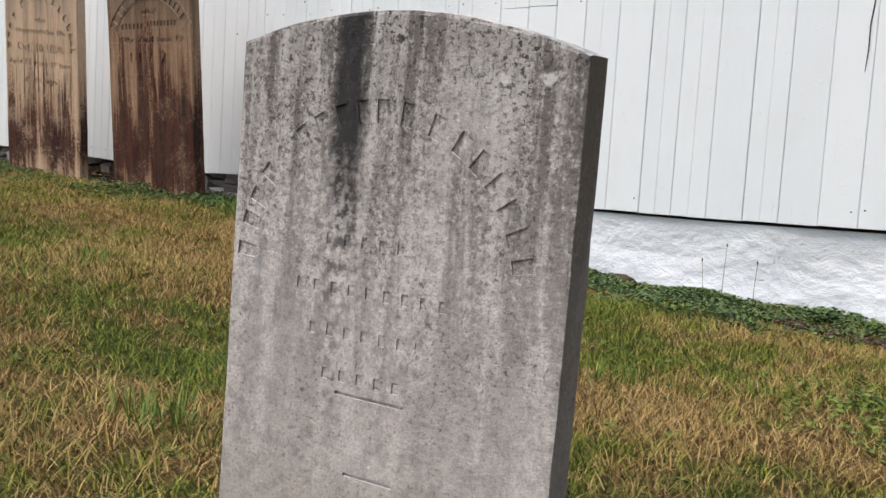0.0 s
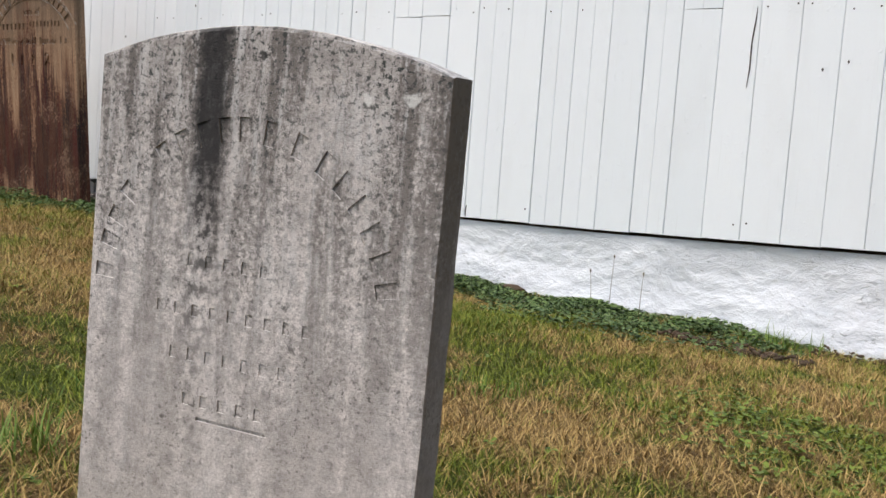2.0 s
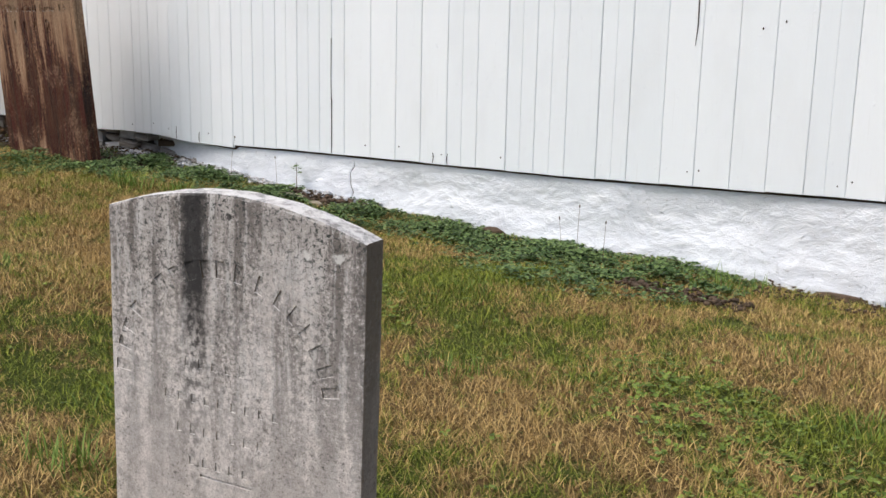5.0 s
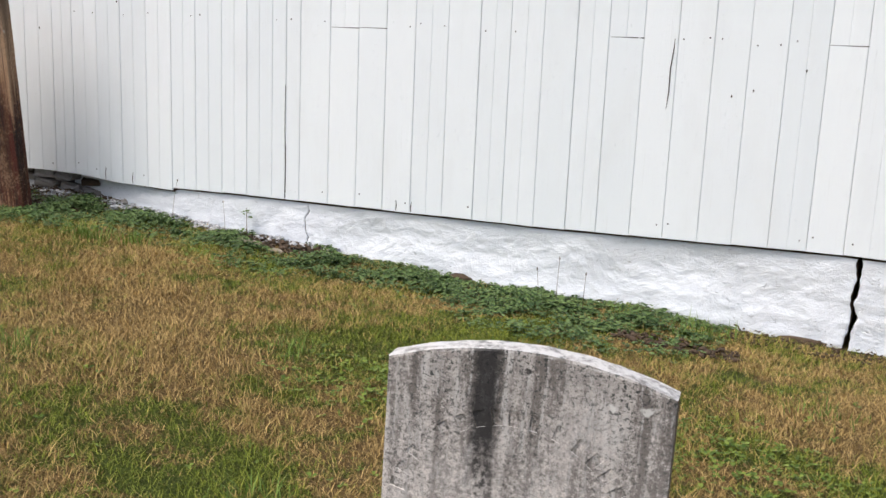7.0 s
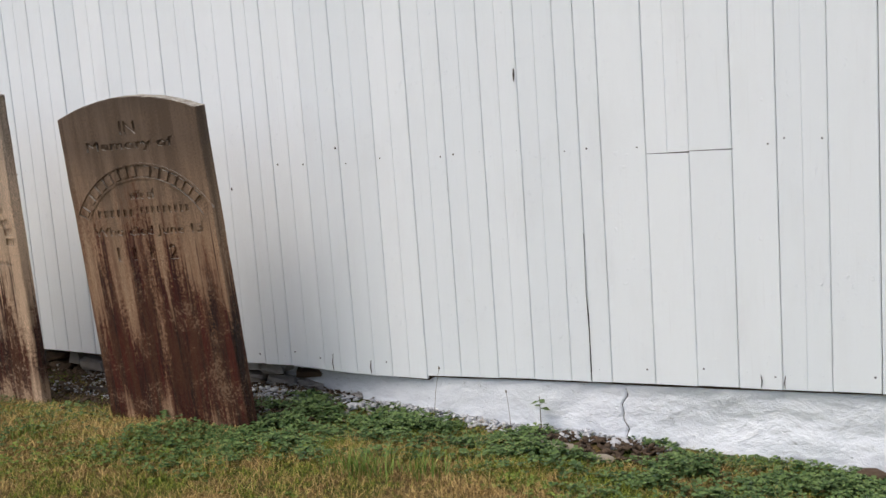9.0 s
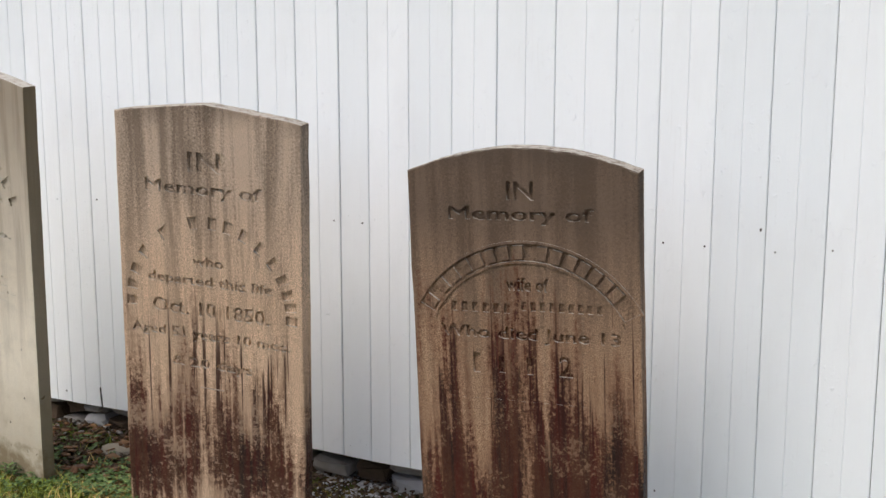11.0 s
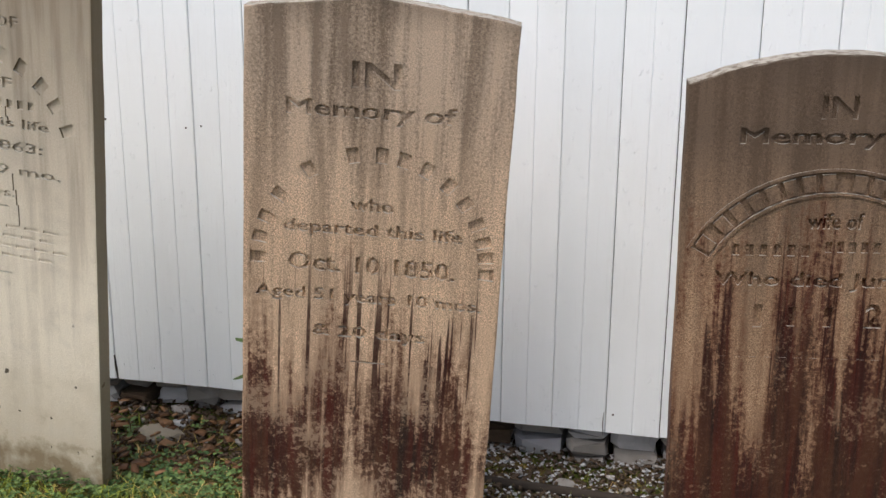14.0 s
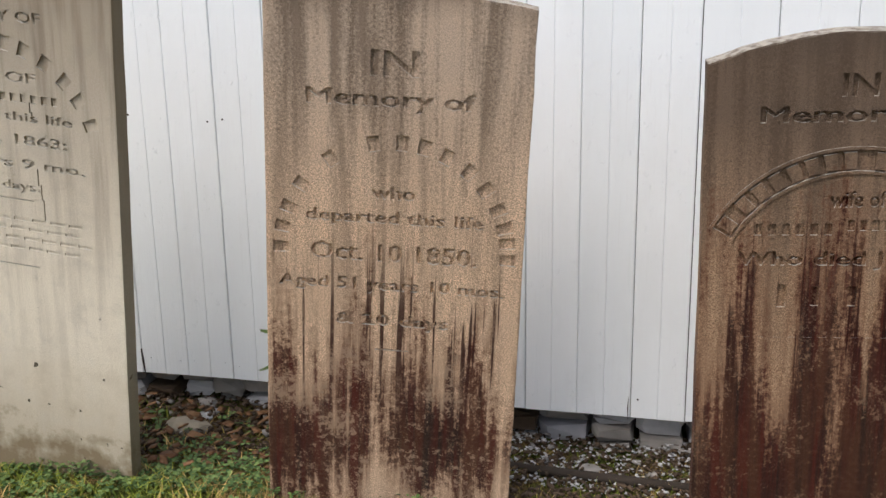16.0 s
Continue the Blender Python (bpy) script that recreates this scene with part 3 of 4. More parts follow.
def build_back():
    for nm, x0, x1, y0, y1 in (("wall_north", -8.3, -0.71, 7.10, 7.20), ("wall_west", -8.3, -8.2, 3.61, 7.09)):
        tagged(part(nm, box_bm(x0, x1, y0, y1, 0.6, EAVE), PAINT), "plain white boarded wall of the building", "wall", kind="structure")
    roof = solid("roof", [(-8.6, 3.2, EAVE - 0.02), (-0.1, 3.2, EAVE - 0.02), (-0.1, 5.34, 4.6), (-8.6, 5.34, 4.6), (-8.6, 7.5, EAVE - 0.02), (-0.1, 7.5, EAVE - 0.02),
                          (-8.6, 3.2, EAVE + 0.06), (-0.1, 3.2, EAVE + 0.06), (-0.1, 5.34, 4.7), (-8.6, 5.34, 4.7), (-8.6, 7.5, EAVE + 0.06), (-0.1, 7.5, EAVE + 0.06)],
                 [(0, 3, 2, 1), (3, 4, 5, 2), (6, 7, 8, 9), (9, 8, 11, 10), (0, 1, 7, 6), (5, 4, 10, 11), (1, 2, 8, 7), (2, 5, 11, 8), (3, 0, 6, 9), (4, 3, 9, 10)], ROOFING)
    tagged(roof, "dark shingled gable roof of the building", "roof", kind="structure")


build_planks()
build_end_planks()
build_back()


# ---- foundation ----
CRACK = [(0.5, -0.575), (0.64, -0.573), (0.68, -0.569), (0.72, -0.562), (0.745, -0.557), (0.79, -0.571), (0.83, -0.563), (0.87, -0.559), (0.95, -0.562)]


def crack_x(z, wide):
    c = float(np.interp(z, [p[0] for p in CRACK], [p[1] for p in CRACK]))
    w = 0.016 + 0.005 * math.sin(z * 70) + 0.003 * math.sin(z * 171)
    return c + wide * w / 2


def hair_x(z, wide):
    c = -2.764 + 0.008 * math.sin(z * 45) + 0.004 * math.sin(z * 120)
    return c + wide * 0.0012 * max(0.2, min(1, (0.9 - z) / 0.06))


def foundation_y(x, z):
    back = 0.07 * min(1, max(0, (-3.55 - x) / 0.5))
    p = Vector((x * 3.2, 1.3, z * 5.5))
    lump = noise.fractal(p, 0.75, 2.1, 6) * 0.012 + noise.noise(Vector((x * 1.1, 4, z * 1.5))) * 0.008
    batter = 0.02 * max(0, (0.78 - z)) / 0.15
    return 3.504 + back - lump - batter


def foundation_piece(left, right, nx, nz):
    verts, faces = [], []
    for j in range(nz + 1):
        for i in range(nx + 1):
            z = 0.5 + 0.45 * j / nz
            xl, xr = left(z), right(z)
            x = xl + (xr - xl) * i / nx
            top = foot(x) - 0.011
            zz = 0.5 + (top - 0.5) * j / nz
            x = left(zz) + (right(zz) - left(zz)) * i / nx
            verts.append((x, foundation_y(x, zz), zz))
    w = nx + 1
    for j in range(nz):
        for i in range(nx):
            faces.append((j * w + i, j * w + i + 1, (j + 1) * w + i + 1, (j + 1) * w + i))
    n = len(verts)
    rim = [j * w for j in range(nz, -1, -1)] + list(range(1, nx + 1)) + [j * w + nx for j in range(1, nz + 1)] + [nz * w + i for i in range(nx - 1, 0, -1)]
    verts += [(verts[i][0], verts[i][1] + 0.22, verts[i][2]) for i in rim]
    k = len(rim)
    for i in range(k):
        a, b = rim[i], rim[(i + 1) % k]
        faces.append((b, a, n + i, n + (i + 1) % k))
    return verts, faces


def build_foundation():
    base = None
    spec = [(lambda z: crack_x(z, 1), lambda z: -0.372 + 0.004 * math.sin(40 * z), 16, 40), (lambda z: hair_x(z, 1), lambda z: crack_x(z, -1), 260, 48),
            (lambda z: -4.15, lambda z: hair_x(z, -1), 110, 30)]
    foundation = tagged(new("foundation"), "rough whitewashed plaster footing with one open crack near the corner", "foundation", kind="structure")
    for l, r, nx, nz in spec:
        v, f = foundation_piece(l, r, nx, nz)
        ob = solid("plaster_section", v, f, WASH, foundation, smooth=True)
        # rim faces take the dark earth colour, painting the shade inside the crack
        ob.data.materials.append(EARTH)
        ob.data.polygons.foreach_set("material_index", [0 if i < nx * nz else 1 for i in range(len(f))])
    part("core", box_bm(-8.3, -0.68, 3.68, 7.05, 0.3, 0.99), DARK_WOOD, foundation)
    end = [(-0.398, 3.56), (-0.62, 7.15), (-0.70, 7.15), (-0.55, 3.56)]
    solid("end_face", [(x, y, z) for z in (0.3, 0.93) for x, y in end], [(3, 2, 1, 0), (4, 5, 6, 7)] + [(i, (i + 1) % 4, 4 + (i + 1) % 4, 4 + i) for i in range(4)], WASH, foundation)
    # bare rubble courses where the plaster has gone
    rnd = random.Random(11)
    x = -7.2
    while x < -4.05:
        w = rnd.uniform(0.07, 0.16)
        z = 0.62
        while z < 0.9:
            h = rnd.uniform(0.04, 0.075)
            bm = box_bm(x, x + w - 0.012, 3.535 + rnd.uniform(-0.02, 0.02), 3.70, z, z + h - 0.01, 0.012, 0.010, rnd.random())
            part("stone", bm, rnd.choice((RUBBLE, EARTH, CHIP, RUBBLE)), foundation)
            z += h
        x += w


build_foundation()


# ---- gravestones ----
def stone_frame(base, top, right):
    """base and top: middle of the front face's foot and head; right: a point to the right along the face."""
    base, top, right = Vector(base), Vector(top), Vector(right)
    v = (top - base).normalized()
    u = right.normalized()
    u = (u - v * u.dot(v)).normalized()
    n = v.cross(u)
    return Matrix((( u.x, n.x, v.x, base.x), (u.y, n.y, v.y, base.y), (u.z, n.z, v.z, base.z), (0, 0, 0, 1)))


def outline_of(wb, wt, h, head, steps=24):
    """Foot width wb, shoulder width wt, shoulder height h; head(s) gives the rise over the shoulder for s from -1 to 1."""
    pts = [(-wb / 2, -0.25), (wb / 2, -0.25)]
    side = 14
    pts += [(wb / 2 + (wt - wb) / 2 * i / side, h * i / side) for i in range(1, side)]
    pts += [(wt / 2 * s, h + head(s)) for s in [1 - 2 * i / steps for i in range(steps + 1)]]
    pts += [(-wb / 2 - (wt - wb) / 2 * i / side, h * i / side) for i in range(side - 1, 0, -1)]
    return pts


def gravestone(pts, thick, material, m, wear, seed, label):
    rnd = random.Random(seed)
    bm = bmesh.new()
    front = []
    for x, z in pts:
        k = noise.noise(Vector((x * 9, seed, z * 9))) * wear + rnd.uniform(-wear, wear) * 0.5
        front.append(bm.verts.new((x + k * (1 if x > 0 else -1) * 0.6, 0, z + k * 0.5)))
    f = bm.faces.new(front)
    ext = bmesh.ops.extrude_face_region(bm, geom=[f])
    bmesh.ops.translate(bm, verts=[e for e in ext["geom"] if isinstance(e, bmesh.types.BMVert)], vec=(0, thick, 0))
    bmesh.ops.recalc_face_normals(bm, faces=bm.faces[:])
    rim = [e for e in bm.edges if len(e.link_faces) == 2 and abs(e.verts[0].co.y - e.verts[1].co.y) < 1e-5]
    bmesh.ops.bevel(bm, geom=rim, offset=0.0045, segments=2, affect="EDGES", profile=0.6)
    for v in bm.verts:
        v.co += Vector((rnd.uniform(-1, 1), rnd.uniform(-1, 1), rnd.uniform(-1, 1))) * wear * 0.25
    bmesh.ops.triangulate(bm, faces=[f for f in bm.faces if len(f.verts) > 4])
    ob = part("gravestone", bm, material)
    ob.matrix_world = m
    tagged(ob, label, "gravestone", "gravestones by the white wall")
    return ob


CUTS = []


def inscribe(stone, text, x, z, width, height, material=None, depth=0.0075):
    """Lettering to be cut into the face, centred at x, its middle at z, fitted to width and height."""
    cu = bpy.data.curves.new("letters", "FONT")
    cu.body, cu.align_x, cu.align_y, cu.extrude, cu.resolution_u = text, "CENTER", "CENTER", 0.5, 2
    cu.offset = 0.024
    tmp = bpy.data.objects.new("letters", cu)
    me = bpy.data.meshes.new_from_object(tmp)
    bpy.data.objects.remove(tmp)
    co = np.empty(len(me.vertices) * 3)
    me.vertices.foreach_get("co", co)
    co = co.reshape(-1, 3)
    lo, hi = co.min(0), co.max(0)
    out = np.empty_like(co)
    out[:, 0] = x + (co[:, 0] - (lo[0] + hi[0]) / 2) / (hi[0] - lo[0]) * width
    out[:, 2] = z + (co[:, 1] - (lo[1] + hi[1]) / 2) / (hi[1] - lo[1]) * height
    out[:, 1] = np.where(co[:, 2] > 0, -0.01, depth)
    me.vertices.foreach_set("co", out.ravel())
    me.update()
    CUTS.append(me)


def carve(stone):
    """Cut all lettering gathered in CUTS out of the stone."""
    bm = bmesh.new()
    for me in CUTS:
        bm.from_mesh(me)
        bpy.data.meshes.remove(me)
    CUTS.clear()
    bmesh.ops.remove_doubles(bm, verts=bm.verts[:], dist=1e-6)
    bmesh.ops.recalc_face_normals(bm, faces=bm.faces[:])
    cm = bpy.data.meshes.new("cutter")
    bm.to_mesh(cm)
    bm.free()
    cutter = new("cutter", cm)
    cutter.matrix_world = stone.matrix_world
    mod = stone.modifiers.new("cut", "BOOLEAN")
    mod.operation, mod.solver, mod.object = "DIFFERENCE", "EXACT", cutter
    mod.use_self = True
    bpy.context.view_layer.update()
    got = bpy.data.meshes.new_from_object(stone.evaluated_get(bpy.context.evaluated_depsgraph_get()))
    stone.modifiers.clear()
    if len(got.vertices) > len(stone.data.vertices):
        stone.data = got
    bpy.data.objects.remove(cutter)


def as_cut(verts, faces):
    me = bpy.data.meshes.new("cut")
    me.from_pydata(verts, [], faces)
    CUTS.append(me)


def bar(stone, x, z, width, height, material=None, depth=0.005):
    """A plain bar cut into the face."""
    x0, x1, z0, z1 = x - width / 2, x + width / 2, z - height / 2, z + height / 2
    v = [(x0, -0.01, z0), (x1, -0.01, z0), (x1, -0.01, z1), (x0, -0.01, z1), (x0, depth, z0), (x1, depth, z0), (x1, depth, z1), (x0, depth, z1)]
    as_cut(v, [(0, 1, 2, 3), (7, 6, 5, 4), (0, 4, 5, 1), (1, 5, 6, 2), (2, 6, 7, 3), (3, 7, 4, 0)])


def word_bars(stone, x, z, width, height, n, material=None):
    """A name as n plain bars, each as wide as a letter."""
    for k in range(n):
        bar(stone, x - width / 2 + width * (k + 0.5) / n, z, width / n * 0.55, height, material)


def arc_bar(stone, cx, cz, r0, r1, a0, a1, material=None, depth=0.008, name="inscription_bar"):
    """A bar bent along an arc; angles in degrees from straight up, clockwise."""
    n = max(3, int(abs(a1 - a0) / 4))
    v, f = [], []
    for i in range(n + 1):
        a = radians(a0 + (a1 - a0) * i / n)
        front, back = (-depth, 0.006) if material else (-0.01, depth)
        for r, y in ((r0, front), (r1, front), (r1, back), (r0, back)):
            v.append((cx + r * math.sin(a), y, cz + r * math.cos(a)))
    for i in range(n):
        for k in range(4):
            f.append((4 * i + k, 4 * i + 4 + k, 4 * i + 4 + (k + 1) % 4, 4 * i + (k + 1) % 4))
    f += [(0, 1, 2, 3), (4 * n + 3, 4 * n + 2, 4 * n + 1, 4 * n)]
    return solid(name, v, f, material, stone) if material else as_cut(v, f)


def build_stones():
    # grey marble stone standing alone on the lawn
    m = stone_frame((-0.817, 1.001, 0.64), (-0.804, 1.0035, 1.221), (0.398, 0.065, -0.006))
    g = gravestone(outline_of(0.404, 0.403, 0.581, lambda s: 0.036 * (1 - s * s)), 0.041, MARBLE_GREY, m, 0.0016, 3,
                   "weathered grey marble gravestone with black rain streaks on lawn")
    top = 0.62
    for k in (-86, -75, -66, -56, -36, -27, -18, -9, -1, 9, 21, 32, 41, 50, 59, 68, 77):
        arc_bar(g, -0.012, top - 0.272, 0.158, 0.182, k - 2.4, k + 2.4, None, 0.002)
    for z, w in ((0.235, 0.13), (0.285, 0.2), (0.33, 0.16), (0.375, 0.12)):
        for k in range(int(w / 0.022)):
            bar(g, -0.005 - w / 2 + 0.022 * k, top - z, 0.008, 0.012, None, 0.0014)
    bar(g, -0.008, top - 0.393, 0.085, 0.004, None, 0.003)
    bar(g, -0.003, top - 0.476, 0.06, 0.004, None, 0.003)

    carve(g)

    # tan stone with the pointed head
    m = stone_frame((-5.195, 3.035, 0.80), (-5.104, 2.929, 1.977), (0.542, 0.080, -0.037))
    a = gravestone(outline_of(0.568, 0.550, 1.18, lambda s: 0.034 * (1 - abs(s)) ** 0.8), 0.052, TAN_A, m, 0.002, 7,
                   "tan sandstone gravestone with red-brown runs against the white wall")
    top = 1.21
    inscribe(a, "IN", -0.006, top - 0.15, 0.100, 0.054)
    inscribe(a, "Memory of", -0.013, top - 0.228, 0.352, 0.046)
    for k in (-90, -79, -68, -54, -34, -11, 3, 14, 26, 39, 51, 63, 73, 81, 90):
        arc_bar(a, 0.0, top - 0.561, 0.229, 0.263, k - 3.0, k + 3.0, None, 0.0065)
    inscribe(a, "who", -0.003, top - 0.425, 0.094, 0.031)
    inscribe(a, "departed this life", 0.0, top - 0.485, 0.384, 0.038)
    inscribe(a, "Oct. 10 1850.", 0.0, top - 0.562, 0.362, 0.042)
    inscribe(a, "Aged 51 years 10 mos.", -0.005, top - 0.640, 0.495, 0.038)
    inscribe(a, "& 20 days", 0.0, top - 0.725, 0.252, 0.038)
    bar(a, 0.0, top - 0.793, 0.075, 0.004)

    carve(a)

    # brown stone with the arched head, leaning sideways
    m = stone_frame((-4.212, 3.030, 0.78), (-4.230, 2.953, 1.865), (0.56, 0.045, 0.016))
    b = gravestone(outline_of(0.568, 0.556, 1.085, lambda s: 0.055 * (1 - abs(s) ** 2.0)), 0.056, TAN_B, m, 0.002, 12,
                   "brown sandstone gravestone with arched band leaning by the wall")
    top = 1.14
    inscribe(b, "IN", 0.002, 1.040, 0.066, 0.044)
    inscribe(b, "Memory of", -0.001, 0.981, 0.352, 0.042)
    bx, cz = 0.010, 0.606
    arc_bar(b, bx, cz, 0.269, 0.311, -60, 60, None, 0.004)
    for r0, r1 in ((0.311, 0.317), (0.263, 0.269)):
        arc_bar(b, bx, cz, r0, r1, -61, 61, TAN_B, 0.003, "band_edge")
    for k in (-56, -46, -38.4, -31, -24, -17.2, -10.3, -3.3, 8.1, 15, 22.2, 28.6, 34.9, 41, 47.2):
        arc_bar(b, bx, cz, 0.274, 0.306, k - 2.3, k + 2.3, TAN_B, 0.003, "inscription_bar")
    inscribe(b, "wife of", 0.013, 0.818, 0.105, 0.034)
    word_bars(b, -0.105, 0.757, 0.16, 0.024, 6)
    word_bars(b, 0.095, 0.765, 0.205, 0.022, 9)
    inscribe(b, "Who died June 13", 0.012, 0.692, 0.445, 0.040)
    inscribe(b, "1", -0.12, 0.617, 0.017, 0.05)
    inscribe(b, "2", 0.103, 0.622, 0.034, 0.052)
    for x in (-0.055, 0.015):
        bar(b, x, 0.617, 0.016, 0.042)
    for k in range(12):
        bar(b, -0.185 + 0.030 * k, 0.535, 0.015, 0.016, None, 0.0015)

    carve(b)

    # cream marble stone at the end of the row
    m = stone_frame((-6.122, 3.006, 0.80), (-5.985, 2.88, 2.075), (0.57, 0.0, -0.055))
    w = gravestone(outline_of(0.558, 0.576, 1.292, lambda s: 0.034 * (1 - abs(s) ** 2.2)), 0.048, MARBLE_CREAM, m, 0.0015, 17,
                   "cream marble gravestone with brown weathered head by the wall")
    inscribe(w, "IN", -0.014, 1.227, 0.080, 0.046)
    inscribe(w, "MEMORY OF", -0.014, 1.171, 0.27, 0.025)
    for k in (-68, -56, -45, -33, -22, -1.4, 9.6, 20, 32, 44.6, 56, 69):
        arc_bar(w, -0.014, 0.861, 0.238, 0.272, k - 2.8, k + 2.8, None, 0.006)
    inscribe(w, "WIFE OF", -0.014, 1.040, 0.226, 0.024)
    word_bars(w, -0.17, 0.995, 0.09, 0.019, 4)
    word_bars(w, -0.088, 0.995, 0.03, 0.019, 1)
    word_bars(w, 0.052, 0.994, 0.20, 0.019, 8)
    inscribe(w, "departed this life", -0.014, 0.949, 0.39, 0.028)
    inscribe(w, "Aug 12. 1863:", -0.014, 0.896, 0.356, 0.032)
    inscribe(w, "79 years 9 mo.", 0.0, 0.841, 0.41, 0.030)
    inscribe(w, "and 2 days.", -0.02, 0.787, 0.22, 0.028)
    bar(w, 0.0, 0.757, 0.14, 0.003)
    for z, wd in ((0.709, 0.41), (0.686, 0.43), (0.662, 0.46), (0.638, 0.44)):
        for x in np.arange(-wd / 2 + 0.02, wd / 2 - 0.01, 0.046):
            bar(w, float(x) - 0.012, z, 0.034, 0.008, None, 0.003)
    bar(w, 0.0, 0.594, 0.14, 0.003)
    # a black crack over the lower lines and a short one above
    for x, z, hh in ((0.086, 0.815, 0.040), (0.092, 0.780, 0.038), (0.096, 0.738, 0.050), (0.079, 0.975, 0.024), (0.083, 0.956, 0.020)):
        bar(w, x, z, 0.003, hh, None, 0.010)
    carve(w)


build_stones()


# ---- bricks stacked along the end wall ----
def brick_mesh():
    bm = box_bm(-0.094, 0.094, -0.046, 0.046, -0.0275, 0.0275, 0.004, 0.0022, 2)
    me = bpy.data.meshes.new("brick")
    bm.to_mesh(me)
    bm.free()
    me.materials.append(BRICK)
    return me


def build_bricks():
    me, rnd = brick_mesh(), random.Random(21)
    pile = tagged(new("brick_pile"), "loose stack of old red and tan bricks along the end wall", "brick pile")

    def lay(x, y, z, rx=0, ry=0, rz=0):
        ob = new("brick", me)
        ob.parent = pile
        ob.matrix_local = pose(x, y, z, rx, ry, rz)

    def g(x, y):
        return float(ground_z(x, y))

    base = g(-0.25, 3.6)
    # the near end: three flat courses, two more set back on a second stack
    for k, turn in enumerate((-2, -5, -3)):
        lay(-0.252 + rnd.uniform(-0.006, 0.006), 3.625, base + 0.028 + 0.0575 * k, 0, 0, turn)
    for k in range(4):
        lay(-0.218 + rnd.uniform(-0.006, 0.006), 3.735, base + 0.028 + 0.0575 * k, 0, 0, -6)
    lay(-0.258, 3.715, base + 0.028 + 0.0575 * 4, 0, 0, -7)
    lay(-0.20, 3.82, base + 0.028 + 0.0575 * 4, 0, 0, -18)
    for k in range(4):
        lay(-0.20, 3.84, base + 0.028 + 0.0575 * k, 0, 0, -4)
    lay(-0.27, 3.96, base + 0.028 + 0.0575 * 4, 4, 0, -12)
    for k in range(4):
        lay(-0.25, 3.95, base + 0.028 + 0.0575 * k, 0, 0, 2)
    # the outer stack, turned, with loose bricks before it
    for k, turn in enumerate((-24, -29, -27)):
        lay(-0.02 + 0.004 * k, 3.775 + 0.012 * k, g(-0.03, 3.8) + 0.026 + 0.0575 * k, 0, 0, turn)
    lay(-0.10, 3.89, g(-0.05, 3.9) + 0.20, 8, 6, 65)
    lay(0.0, 3.93, g(0, 3.9) + 0.19, 12, 0, -20)
    for k in range(3):
        lay(-0.04, 3.92, g(0, 3.9) + 0.026 + 0.0575 * k, 0, 0, -14)
    lay(-0.03, 3.63, g(-0.03, 3.6) + 0.014, 4, 0, -33)
    lay(0.16, 3.66, g(0.16, 3.6) + 0.012, 0, 8, 58)
    # two uneven rows on edge, side by side, running back along the wall
    for row, x0 in ((0, -0.228), (1, -0.034)):
        y, left, shift, high = 4.07 if row == 0 else 4.02, 0, 0.0, 3
        while y < 7.1:
            if left <= 0:
                left = rnd.randint(4, 9) if row == 0 else rnd.randint(2, 6)
                high = 3 if row == 0 else rnd.choice((2, 2, 3))
                lift = rnd.uniform(-0.012, 0.012)
                y += rnd.choice((0, 0.01, 0.03))
                shift = rnd.uniform(-0.012, 0.012) if row == 0 else rnd.uniform(-0.03, 0.03)
            left -= 1
            x = x0 - 0.0645 * (y - 3.6) + shift
            lean = rnd.uniform(-5, 5)
            for k in range(high):
                lay(x + rnd.uniform(-0.006, 0.006), y, g(x, y) + 0.044 + lift * k / 2 + 0.0945 * k, 90 + lean, 0, rnd.uniform(-3, 3))
            y += rnd.uniform(0.0575, 0.061)
    x, y = -0.19, 6.55
    for j in range(3):
        lay(x + 0.01 * j, y - 0.01 * j, g(x, y) + 0.315 + 0.058 * j, 12, 4, -6 - 4 * j)


build_bricks()


# ---- far monuments, slabs, tree ----
def monument(x, y, w, h, face, label, turn=0):
    e = tagged(new("monument"), label, "monument", "far monuments")
    e.matrix_world = pose(x, y, float(ground_z(x, y)) - 0.02, 0, 0, turn)
    part("base", box_bm(-w * 0.62, w * 0.62, -0.26, 0.26, 0, 0.46, 0.02, 0.012, 4), GRANITE_L, e, "rough grey granite base")
    part("tablet", box_bm(-w / 2, w / 2, -0.12, 0.12, 0.455, h, 0.012), face, e)
    return e


